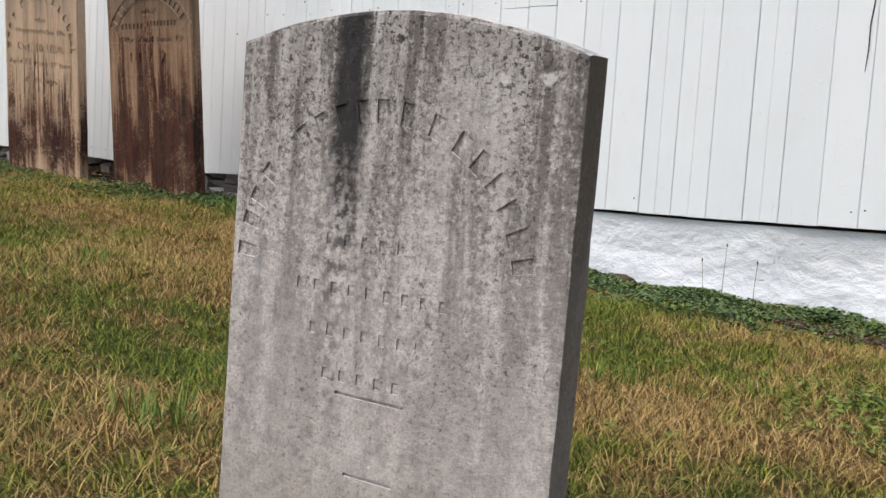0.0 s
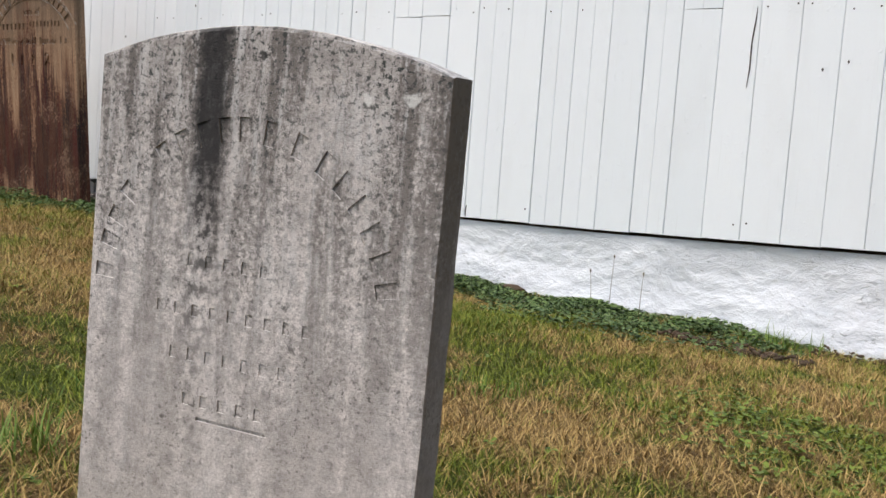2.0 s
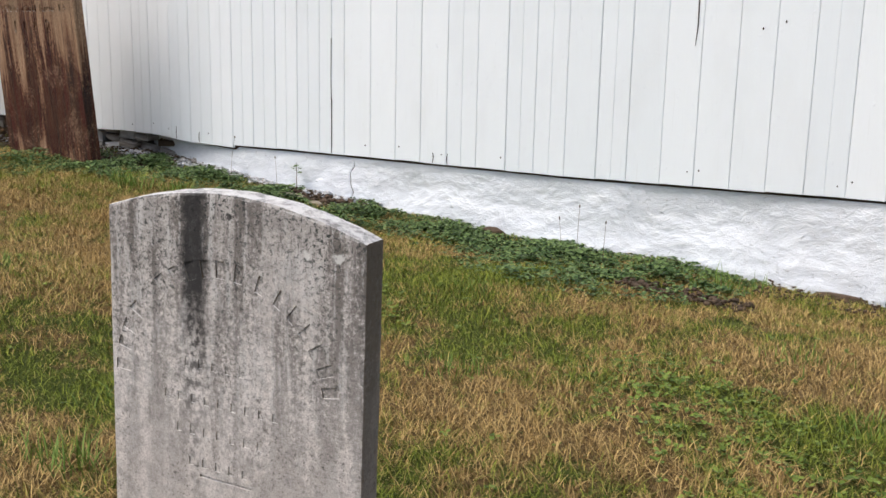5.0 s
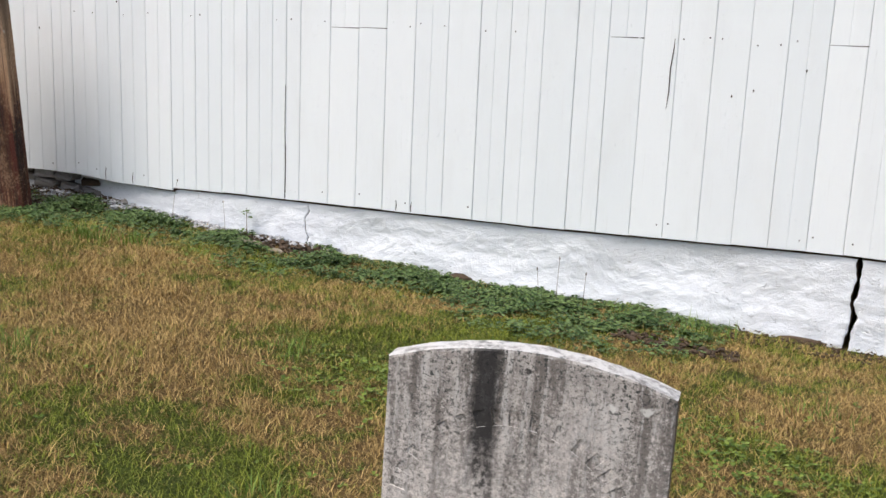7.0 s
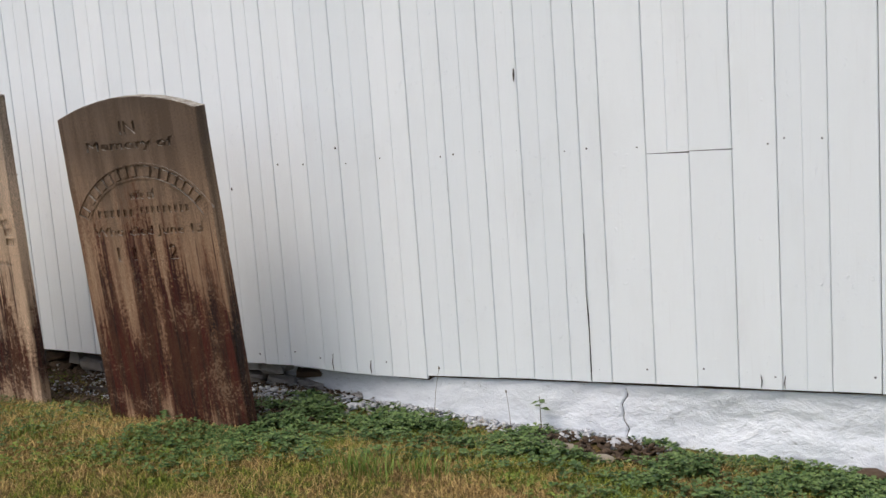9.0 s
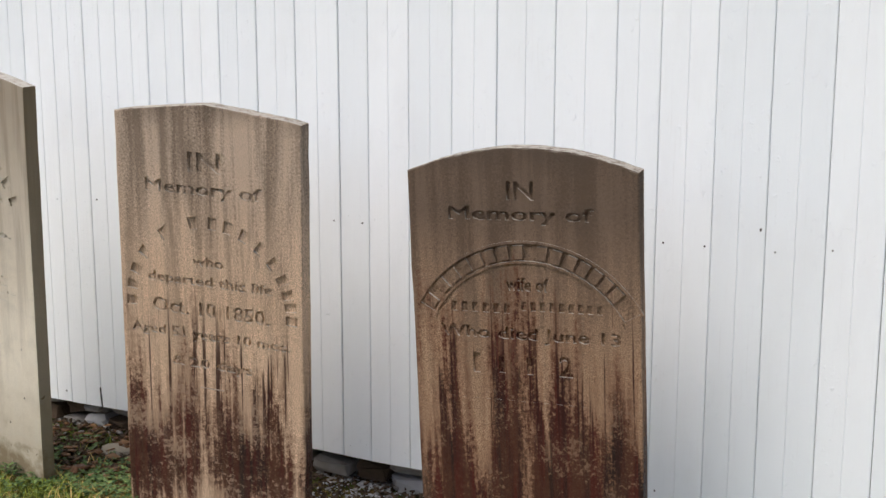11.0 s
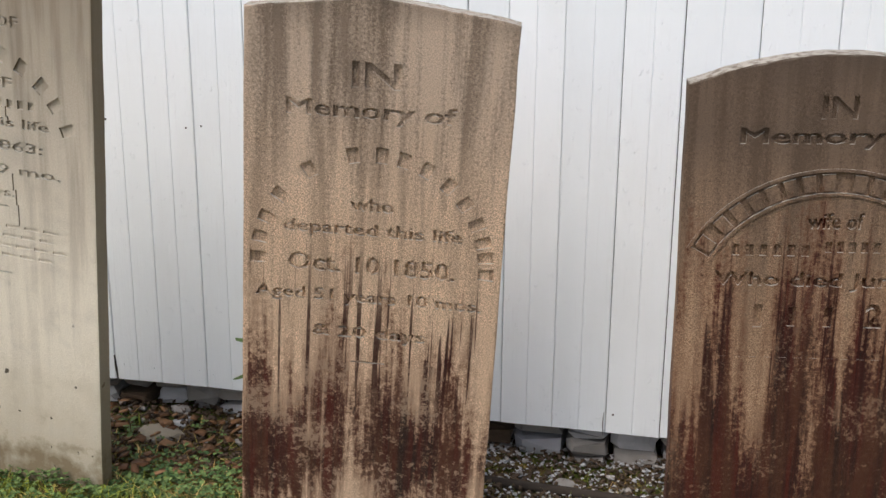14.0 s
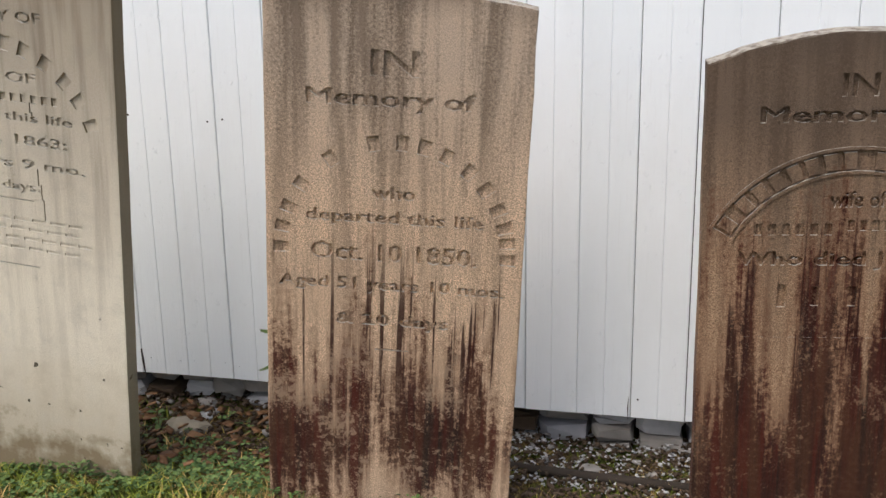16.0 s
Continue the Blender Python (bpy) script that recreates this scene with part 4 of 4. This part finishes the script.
def build_far():
    monument(-2.05, 26.9, 1.05, 1.9, GRANITE_D, "dark polished granite monument on a rough grey base", 4)
    e = monument(-2.1, 46.0, 1.1, 2.1, GRANITE_L, "pale granite monument with dark plaque and side columns", 4)
    part("plaque", box_bm(-0.36, 0.36, -0.15, -0.11, 0.75, 1.7, 0.01), GRANITE_D, e, "dark polished plaque")
    for sx in (-1, 1):
        bm = bmesh.new()
        bmesh.ops.create_cone(bm, cap_ends=True, segments=16, radius1=0.14, radius2=0.13, depth=1.5, matrix=Matrix.Translation((sx * 0.54, -0.06, 1.2)))
        part("column", bm, GRANITE_L, e, "pale granite column", True)
    rnd = random.Random(31)
    for i in range(4):
        x, y = 0.16 - 0.05 * i, 5.30 + 0.50 * i
        ob = part("paving_slab", box_bm(x - 0.13, x + 0.13, y - 0.24, y + 0.24, float(ground_z(x, y)) - 0.03, float(ground_z(x, y)) + 0.022, 0.012, 0.006, i), PATH_STONE)
        tagged(ob, "pale worn paving slab sunk in the grass", "paving slab", "slabs beside the bricks")
    tree = tagged(new("tree"), "dark bare tree trunk beyond the graves", "tree")
    tree.location = (-2.2, 75.0, 0.6)
    bm = bmesh.new()
    bmesh.ops.create_cone(bm, cap_ends=True, segments=18, radius1=0.42, radius2=0.24, depth=5, matrix=Matrix.Translation((0, 0, 2.5)))
    for v in bm.verts:
        v.co.x += 0.06 * math.sin(v.co.z * 2 + v.co.y * 9)
    part("trunk", bm, BARK, tree, "", True)


build_far()


# ---- grass, weeds, litter ----
RNG = np.random.default_rng(4)


def grass(name, n, x0, x1, y0, y1, h0, h1, width, keep, label, material=GRASS):
    x, y = RNG.uniform(x0, x1, n), RNG.uniform(y0, y1, n)
    ok = keep(x, y)
    x, y = x[ok], y[ok]
    n = len(x)
    z = ground_z(x, y) - 0.004
    clump = 0.6 + 0.4 * np.sin(5.1 * x + 2 * np.sin(3.7 * y)) * np.sin(4.3 * y + 2 * np.sin(4.1 * x))
    h = RNG.uniform(h0, h1, n) * (0.55 + 0.65 * clump) * RNG.uniform(0.6, 1.25, n)
    a, lean, bend = RNG.uniform(0, 2 * np.pi, n), RNG.uniform(0.05, 0.95, n), RNG.uniform(0.1, 1.0, n)
    d, s = np.stack([np.cos(a), np.sin(a)], 1), np.stack([-np.sin(a), np.cos(a)], 1)
    w = width * RNG.uniform(0.6, 1.4, n)
    v = np.zeros((n, 5, 3))
    for k, (f, ww) in enumerate(((0, 1), (0, -1), (0.55, 0.8), (0.55, -0.8), (1, 0))):
        out = h * (lean * f + bend * f * f)
        v[:, k, :2] = np.stack([x, y], 1) + d * out[:, None] + s * (w * ww / 2)[:, None]
        v[:, k, 2] = z + h * f * (1 - 0.4 * bend * f)
    ob = many(name, v, [(0, 1, 3), (0, 3, 2), (2, 3, 4)], material)
    tagged(ob, label, "grass", kind="stuff")


def weedy(x, y):
    """How thick the low weeds stand: a ragged strip along the footing."""
    edge = 2.95 + 0.10 * np.sin(2.1 * x + 0.5) + 0.07 * np.sin(5.3 * x)
    s = np.clip((y - edge + 0.12) / 0.42, 0, 1) * np.clip((-0.92 - x) / 0.15, 0, 1)
    patch = np.hypot((x + 2.80) / 0.26, (y - 3.36) / 0.10)
    dirt = np.hypot((x + 1.05) / 0.22, (y - 3.05) / 0.06)
    s = s * np.clip(0.42 + 0.95 * np.sin(9.3 * x + 4 * np.sin(7 * y)) * np.sin(13 * y + 3 * np.sin(5 * x)), 0.05, 1)
    s = np.maximum(s, 0.55 * np.exp(-((y - 3.43) / 0.055) ** 2) * ((x < -0.95) & (x > -2.5)))
    return s * np.clip((patch - 0.8) * 3, 0, 1) * np.clip((dirt - 0.8) * 3, 0, 1)


def lawn_keep(x, y):
    on = (y < 3.45) | (x > 0.05)
    thin = RNG.random(len(x)) > 0.15 * weedy(x, y)
    patch = np.hypot((x + 2.80) / 0.28, (y - 3.36) / 0.12) > RNG.uniform(0.6, 1.1, len(x))
    dirt = np.hypot((x + 1.05) / 0.24, (y - 3.05) / 0.07) > RNG.uniform(0.5, 1.1, len(x))
    dirt2 = np.hypot((x + 0.80) / 0.2, (y - 2.83) / 0.07) > RNG.uniform(0.2, 1.0, len(x))
    behind = ~((x < -3.6) & (y > 3.05) & (RNG.random(len(x)) < 0.75))
    return on & thin & patch & dirt & dirt2 & behind


grass("lawn_grass", 520000, -5.6, 1.5, 0.75, 3.47, 0.012, 0.038, 0.0018, lawn_keep, "mown lawn, half green and half dried to straw")
grass("lawn_grass", 26000, -7.6, -5.6, 1.6, 3.47, 0.025, 0.055, 0.0035, lawn_keep, "mown lawn, half green and half dried to straw")
grass("lawn_grass", 50000, -9.5, 5.0, -2.6, 0.75, 0.025, 0.05, 0.006, lambda x, y: y < 9, "mown lawn, half green and half dried to straw")
grass("lawn_grass", 24000, 1.5, 5.0, 0.75, 3.4, 0.025, 0.05, 0.006, lambda x, y: y < 9, "mown lawn, half green and half dried to straw")
grass("lawn_grass", 20000, -9.5, -5.6, 0.75, 1.6, 0.025, 0.05, 0.006, lambda x, y: y < 9, "mown lawn, half green and half dried to straw")
grass("lawn_grass", 60000, 0.02, 3.0, 3.3, 8.0, 0.02, 0.042, 0.004, lawn_keep, "mown lawn, half green and half dried to straw")
grass("lawn_grass", 90000, -4.0, 2.5, 6.0, 24.0, 0.012, 0.034, 0.006, lambda x, y: (y > 7.3) | (x > 0.2), "mown lawn, half green and half dried to straw")
grass("lawn_grass", 40000, -8.0, 9.0, 24.0, 80.0, 0.03, 0.07, 0.03, lambda x, y: y > 0, "mown lawn, half green and half dried to straw")


def weeds(name, n, x0, x1, y0, y1, size, dens, label, high=0.042, material=WEED):
    x, y = RNG.uniform(x0, x1, n), RNG.uniform(y0, y1, n)
    ok = RNG.random(n) < dens(x, y)
    x, y = x[ok], y[ok]
    n = len(x)
    z = ground_z(x, y) + RNG.uniform(0.0, high, n) * (0.35 + 0.65 * np.sin(7 * x + 3 * y) ** 2) * np.clip((3.60 - y) / 0.3, 0.55, 1)
    allv = []
    turn = RNG.uniform(0, 2 * np.pi, n)
    r = size * RNG.uniform(0.6, 1.4, n)
    for k in range(3):
        a = turn + k * 2.09 + RNG.uniform(-0.3, 0.3, n)
        d, s = np.stack([np.cos(a), np.sin(a)], 1), np.stack([-np.sin(a), np.cos(a)], 1)
        up, fold = RNG.uniform(-0.35, 0.45, n), RNG.uniform(0.05, 0.3, n)
        v = np.zeros((n, 6, 3))
        for j, (f, ww, ff) in enumerate(((0.05, 0, 0), (0.45, 0.42, 1), (0.85, 0.38, 1), (1, 0, 0), (0.85, -0.38, 1), (0.45, -0.42, 1))):
            v[:, j, :2] = np.stack([x, y], 1) + d * (r * f)[:, None] + s * (r * ww)[:, None]
            v[:, j, 2] = z + r * (up * f + fold * ff)
        allv.append(v)
    ob = many(name, np.concatenate(allv), [(0, 1, 2, 3), (0, 3, 4, 5)], material)
    tagged(ob, label, "weeds", kind="stuff")


weeds("low_weeds", 50000, -4.3, -0.9, 2.6, 3.475, 0.013, weedy, "low dark green clover and ground ivy along the footing", 0.05)
weeds("low_weeds", 6000, -6.6, -3.7, 2.55, 3.1, 0.011, lambda x, y: 0.45 + 0.3 * np.sin(6 * x), "low green weeds round the feet of the gravestones", 0.04)
weeds("low_weeds", 2600, -6.4, -5.4, 2.98, 3.45, 0.012, lambda x, y: np.clip(1.0 - (y - 2.98) / 0.32, 0.08, 0.9), "green seedlings in the gap by the wall", 0.05)


def litter(name, n, x0, x1, y0, y1, s0, s1, material, label, cat, flat=0.25, up=0.0):
    x, y = RNG.uniform(x0, x1, n), RNG.uniform(y0, y1, n)
    z = ground_z(x, y) + RNG.uniform(0.0, 0.02, n) + up
    cube = np.array([(-1, -1, -1), (1, -1, -1), (1, 1, -1), (-1, 1, -1), (-1, -1, 1), (1, -1, 1), (1, 1, 1), (-1, 1, 1)], float)
    v = cube[None] * RNG.uniform(0.6, 1.1, (n, 8, 1))
    v *= (RNG.uniform(s0, s1, (n, 3)) * np.array([1, 1, flat]))[:, None]
    a, b = RNG.uniform(0, 6.28, n), RNG.uniform(-0.5, 0.5, n)
    c, s = np.cos(a)[:, None], np.sin(a)[:, None]
    vx, vy = v[..., 0] * c - v[..., 1] * s, v[..., 0] * s + v[..., 1] * c
    vz = v[..., 2] + vx * np.sin(b)[:, None]
    v = np.stack([vx + x[:, None], vy + y[:, None], vz + z[:, None]], -1)
    ob = many(name, v, [(3, 2, 1, 0), (4, 5, 6, 7), (0, 1, 5, 4), (1, 2, 6, 5), (2, 3, 7, 6), (3, 0, 4, 7)], material)
    tagged(ob, label, cat, kind="stuff")


litter("plaster_chips", 700, -4.2, -2.6, 3.40, 3.50, 0.004, 0.013, CHIP, "white flakes of paint and plaster fallen by the footing", "chips")
litter("plaster_chips", 1500, -5.1, -4.0, 3.24, 3.60, 0.0015, 0.007, CHIP, "white flakes of paint and plaster fallen by the footing", "chips")
litter("rubble", 260, -6.4, -3.6, 3.28, 3.6, 0.003, 0.011, RUBBLE, "small grey rubble along the bare footing", "rubble", 0.5)
litter("soil_crumbs", 5200, -6.4, -3.8, 3.15, 3.6, 0.002, 0.009, EARTH, "brown soil crumbs under the boards", "soil", 0.5)
litter("soil_crumbs", 240, -3.05, -2.55, 3.27, 3.45, 0.004, 0.014, EARTH, "bare brown soil around a flat stone", "soil", 0.5)
litter("soil_crumbs", 160, -1.25, -0.85, 2.98, 3.12, 0.004, 0.012, EARTH, "bare reddish soil beside the weeds", "soil", 0.5)
litter("soil_crumbs", 260, -0.95, -0.30, 3.30, 3.50, 0.002, 0.008, EARTH, "bare brown soil before the cracked corner", "soil", 0.5)
litter("dead_leaves", 200, -6.3, -5.3, 3.08, 3.5, 0.007, 0.02, DRYLEAF, "curled brown dead leaves by the wall", "leaves", 0.08, 0.012)


# ---- nails, knots and splits in the boards ----
def build_nails():
    rnd = random.Random(41)
    pale, dark = [], []

    def head(x, y, z, r, h):
        ring = [(x + r * math.cos(k * math.pi / 3), y - h, z + r * math.sin(k * math.pi / 3)) for k in range(6)]
        base = [(x + 1.2 * r * math.cos(k * math.pi / 3), y + 0.004, z + 1.2 * r * math.sin(k * math.pi / 3)) for k in range(6)]
        return ring + base

    for a, b in zip(SEAMS[1:], SEAMS[:-1]):
        if b - a < 0.06:
            continue
        for row in (1.645, 2.42, foot((a + b) / 2) + 0.045):
            for dx in (0.022, b - a - 0.022):
                x, z = a + dx + rnd.uniform(-0.006, 0.006), row + rnd.uniform(-0.012, 0.012)
                (dark if rnd.random() < (0.12 if row > 2 else 0.25) else pale).append(head(x, FACE, z, rnd.uniform(0.0022, 0.0034), 0.0012))
    faces = [(5, 4, 3, 2, 1, 0)]
    sides = [(k, (k + 1) % 6, 6 + (k + 1) % 6, 6 + k) for k in range(6)]
    for name, lst, mat in (("painted_nails", pale, PAINT), ("rusty_nails", dark, RUST)):
        vs, fs = [], []
        for h in lst:
            o = len(vs)
            vs += h
            fs += [tuple(o + i for i in f) for f in faces + sides]
        tagged(solid(name, vs, fs, mat), "nail heads in rows across the white boards", "nails", kind="stuff")


def sliver(name, pts, w, mat, label, cat):
    """A thin open split in a board, along pts of (x, z)."""
    vs, fs = [], []
    for i, (x, z) in enumerate(pts):
        k = w * (0.25 if i in (0, len(pts) - 1) else 1)
        vs += [(x - k / 2, FACE - 0.0022, z), (x + k / 2, FACE - 0.0022, z), (x + k / 2, FACE + 0.006, z), (x - k / 2, FACE + 0.006, z)]
    for i in range(len(pts) - 1):
        for q in range(4):
            fs.append((4 * i + q, 4 * i + (q + 1) % 4, 4 * i + 4 + (q + 1) % 4, 4 * i + 4 + q))
    fs += [(3, 2, 1, 0), tuple(4 * (len(pts) - 1) + q for q in range(4))]
    ob = solid(name, vs, fs, mat, wall_south)
    return ob


def build_splits():
    sliver("split", [(-1.262, 1.40), (-1.257, 1.46), (-1.258, 1.54), (-1.252, 1.60), (-1.25, 1.645)], 0.0036, RUST, "", "")
    sliver("split", [(-2.869, 0.90), (-2.867, 1.05), (-2.871, 1.2), (-2.869, 1.38)], 0.0011, RUST, "", "")
    sliver("split", [(-2.333, 0.91), (-2.329, 0.93), (-2.332, 0.95)], 0.0035, RUST, "", "")
    sliver("split", [(-2.262, 0.91), (-2.264, 0.93), (-2.26, 0.952)], 0.0035, RUST, "", "")
    sliver("split", [(-3.077, 1.875), (-3.076, 1.895), (-3.075, 1.915)], 0.006, RUST, "", "")
    sliver("split", [(-3.70, 0.875), (-3.702, 0.90), (-3.698, 0.925)], 0.003, RUST, "", "")
    sliver("split", [(-3.86, 0.878), (-3.863, 0.905), (-3.858, 0.94)], 0.003, RUST, "", "")
    sliver("split", [(-6.05, 0.903), (-6.054, 0.94), (-6.057, 0.975)], 0.006, RUST, "", "")
    sliver("split", [(-4.66, 0.87), (-4.662, 0.9), (-4.66, 0.935)], 0.0025, RUST, "", "")
    sliver("split", [(-0.456, 0.942), (-0.454, 0.97), (-0.455, 1.0)], 0.008, RUST, "", "")
    sliver("split", [(-0.398, 1.12), (-0.400, 1.25), (-0.397, 1.4), (-0.401, 1.62)], 0.0014, RUST, "", "")
    for x, z in ((-1.038, 1.46), (-0.966, 1.483), (-0.80, 1.56), (-4.243, 1.555), (-3.772, 1.689)):
        sliver("split", [(x, z - 0.005), (x, z), (x, z + 0.005)], 0.006, RUST, "", "")


build_nails()
build_splits()


# ---- small things on the ground ----
def stalk(x, y, z1, lean, label):
    pts = [Vector((x + lean * t * t, y, float(ground_z(x, y)) - 0.01 + (z1 - float(ground_z(x, y)) + 0.01) * t)) for t in (0, 0.3, 0.6, 1)]
    bm = bmesh.new()
    rings = []
    for i, p in enumerate(pts):
        r = 0.0013 * (1 - 0.5 * i / 3)
        rings.append([bm.verts.new(p + Vector((r * math.cos(k * 1.571), r * math.sin(k * 1.571), 0))) for k in range(4)])
    for a, b in zip(rings, rings[1:]):
        for k in range(4):
            bm.faces.new((a[k], a[(k + 1) % 4], b[(k + 1) % 4], b[k]))
    bmesh.ops.create_icosphere(bm, subdivisions=1, radius=0.004, matrix=Matrix.Translation(pts[-1]) @ Matrix.Diagonal((0.7, 0.7, 1.8, 1)))
    tagged(part("plant_stalk", bm, STALK), label, "stalk", "dry stalks by the footing")


for sx, sy, sz, sl in ((-1.551, 3.27, 0.857, 0.005), (-1.449, 3.27, 0.814, 0.005), (-1.63, 3.3, 0.80, -0.01), (-3.42, 3.42, 0.93, 0.03), (-3.14, 3.43, 0.86, -0.01)):
    stalk(sx, sy, sz, sl, "thin dry seed stalk standing before the white footing")


def lump(name, x, y, sx, sy, sz, mat, label, cat, seed, sink=0.35):
    bm = bmesh.new()
    bmesh.ops.create_icosphere(bm, subdivisions=2, radius=1)
    for v in bm.verts:
        k = 1 + 0.28 * noise.noise(v.co * 1.9 + Vector((seed, 0, 0)))
        v.co = Vector((v.co.x * k * sx, v.co.y * k * sy, max(-1, min(0.8, v.co.z * k)) * sz))
    ob = part(name, bm, mat)
    ob.location = (x, y, float(ground_z(x, y)) + sz * (1 - 2 * sink))
    tagged(ob, label, cat)
    return ob


lump("plaster_lump", -2.772, 3.41, 0.020, 0.016, 0.020, CHIP, "white lump of fallen plaster on bare soil", "plaster lump", 1, 0.2)
lump("flat_stone", -2.96, 3.31, 0.10, 0.035, 0.014, SLAB, "flat buff stone half sunk in bare soil", "stone", 2, 0.1)
lump("flat_stone", -2.78, 3.27, 0.055, 0.03, 0.012, SLAB, "flat buff stone half sunk in bare soil", "stone", 6, 0.1)
lump("flat_stone", -5.86, 3.34, 0.07, 0.05, 0.02, SLAB, "pale broken stone among dead leaves", "stone", 3, 0.2)
lump("field_stone", -2.02, 3.455, 0.05, 0.03, 0.026, EARTH, "small dark stone against the white footing", "stone", 4)
lump("field_stone", -0.72, 3.48, 0.08, 0.02, 0.016, EARTH, "worn brown stone edge under the cracked footing", "stone", 5)
lump("field_stone", -1.30, 3.47, 0.05, 0.02, 0.016, EARTH, "small stone against the white footing", "stone", 8)
for i in range(11):
    r = random.Random(100 + i)
    x, y = r.uniform(-6.2, -3.7), r.uniform(3.32, 3.56)
    q = r.uniform(0.012, 0.034)
    lump("rubble_stone", x, y, q, q * 0.7, q * 0.5, r.choice((RUBBLE, RUBBLE, CHIP)), "grey rubble stone fallen from the bare footing", "stone", i * 1.7, 0.25)


def pole():
    a, b = Vector((-4.95, 3.33, 0.782)), Vector((-4.35, 3.27, 0.794))
    d = b - a
    bm = bmesh.new()
    m = Matrix.Translation((a + b) / 2) @ d.to_track_quat("Z", "Y").to_matrix().to_4x4()
    bmesh.ops.create_cone(bm, cap_ends=True, segments=10, radius1=0.014, radius2=0.011, depth=d.length, matrix=m)
    tagged(part("fallen_branch", bm, BARK, None, "", True), "straight brown branch lying behind the gravestones", "branch")


pole()


def sprig(x, y, z, n, size, spread, label):
    r = random.Random(int(-x * 100))
    e = tagged(new("seedling"), label, "plant")
    bm = bmesh.new()
    bmesh.ops.create_cone(bm, cap_ends=True, segments=5, radius1=0.002, radius2=0.001, depth=z - float(ground_z(x, y)) + 0.02,
                          matrix=Matrix.Translation((x, y, (z + float(ground_z(x, y))) / 2)))
    part("stem", bm, STALK, e)
    for i in range(n):
        t = i / max(1, n - 1)
        c = Vector((x, y, z - spread * (1 - t)))
        a = i * 2.4 + r.uniform(-0.4, 0.4)
        d, sd = Vector((math.cos(a), math.sin(a), r.uniform(-0.3, 0.4))), Vector((-math.sin(a), math.cos(a), 0))
        L = size * r.uniform(0.7, 1.3)
        vs = [c, c + d * L * 0.4 + sd * L * 0.3 + Vector((0, 0, L * 0.1)), c + d * L * 0.75 + sd * L * 0.22, c + d * L,
              c + d * L * 0.75 - sd * L * 0.22, c + d * L * 0.4 - sd * L * 0.3 + Vector((0, 0, L * 0.1))]
        solid("leaf", vs, [(0, 1, 2, 3), (0, 3, 4, 5)], WEED, e)


sprig(-5.60, 3.38, 1.12, 12, 0.045, 0.20, "leafy green seedling against the white boards")
sprig(-3.04, 3.45, 0.835, 6, 0.035, 0.03, "young green weed by the white footing")
sprig(-5.92, 3.30, 0.87, 8, 0.03, 0.05, "young green weed in the gap by the wall")


def tuft(x, y, n, h, label):
    r = np.random.default_rng(int(abs(x * 977 + y * 131)))
    n = int(n * 1.6)
    a, rad = r.uniform(0, 6.28, n), r.uniform(0, 0.02, n)
    ox, oy = r.normal(0, 0.045, n), r.normal(0, 0.04, n)
    v = np.zeros((n, 5, 3))
    hh, lean = h * r.uniform(0.3, 1.0, n), r.uniform(0.05, 0.7, n)
    d, s = np.stack([np.cos(a), np.sin(a)], 1), np.stack([-np.sin(a), np.cos(a)], 1)
    for k, (f, ww) in enumerate(((0, 1), (0, -1), (0.55, 0.9), (0.55, -0.9), (1, 0))):
        v[:, k, :2] = np.stack([x + ox, y + oy], 1) + d * (rad + hh * lean * f * (0.5 + f))[:, None] + s * (0.0014 * ww)
        v[:, k, 2] = float(ground_z(x, y)) - 0.005 + hh * f * (1 - 0.25 * lean * f)
    tagged(many("grass_tuft", v, [(0, 1, 3), (0, 3, 2), (2, 3, 4)], TUFT), label, "grass tuft", kind="stuff")


for tx, ty, tn, th in ((-1.36, 1.13, 60, 0.085), (-1.55, 1.40, 45, 0.06), (-1.05, 3.24, 60, 0.10), (-0.98, 3.30, 40, 0.09), (-0.1, 2.55, 90, 0.07), (0.12, 2.75, 80, 0.06),
                       (-2.0, 2.2, 60, 0.05), (-0.3, 2.2, 70, 0.05), (-1.5, 2.6, 70, 0.05), (-3.35, 2.82, 110, 0.10), (-3.2, 2.9, 70, 0.08), (-2.6, 1.75, 70, 0.06),
                       (-0.55, 2.55, 60, 0.05), (-4.6, 2.72, 80, 0.06), (-5.35, 2.85, 80, 0.07), (-1.15, 2.0, 60, 0.05), (-1.32, 3.33, 40, 0.07)):
    tuft(tx, ty, tn, th, "bright green tuft of longer grass in the lawn")

weeds("clover_patches", 26000, -5.4, 1.4, 0.9, 3.0, 0.011, lambda x, y: np.clip(np.sin(2.9 * x + 1.3 * np.sin(3 * y)) * np.sin(3.3 * y + 2 * np.sin(2.1 * x)) * 1.7 - 0.45 + 0.9 * np.exp(-((x + 3.5) ** 2 + (y - 1.95) ** 2) / 0.12) + 0.7 * np.exp(-((x + 2.4) / 0.9) ** 2 - ((y - 2.88) / 0.12) ** 2), 0.02, 0.8),
      "small bright clover scattered through the dry lawn", 0.026, CLOVER)
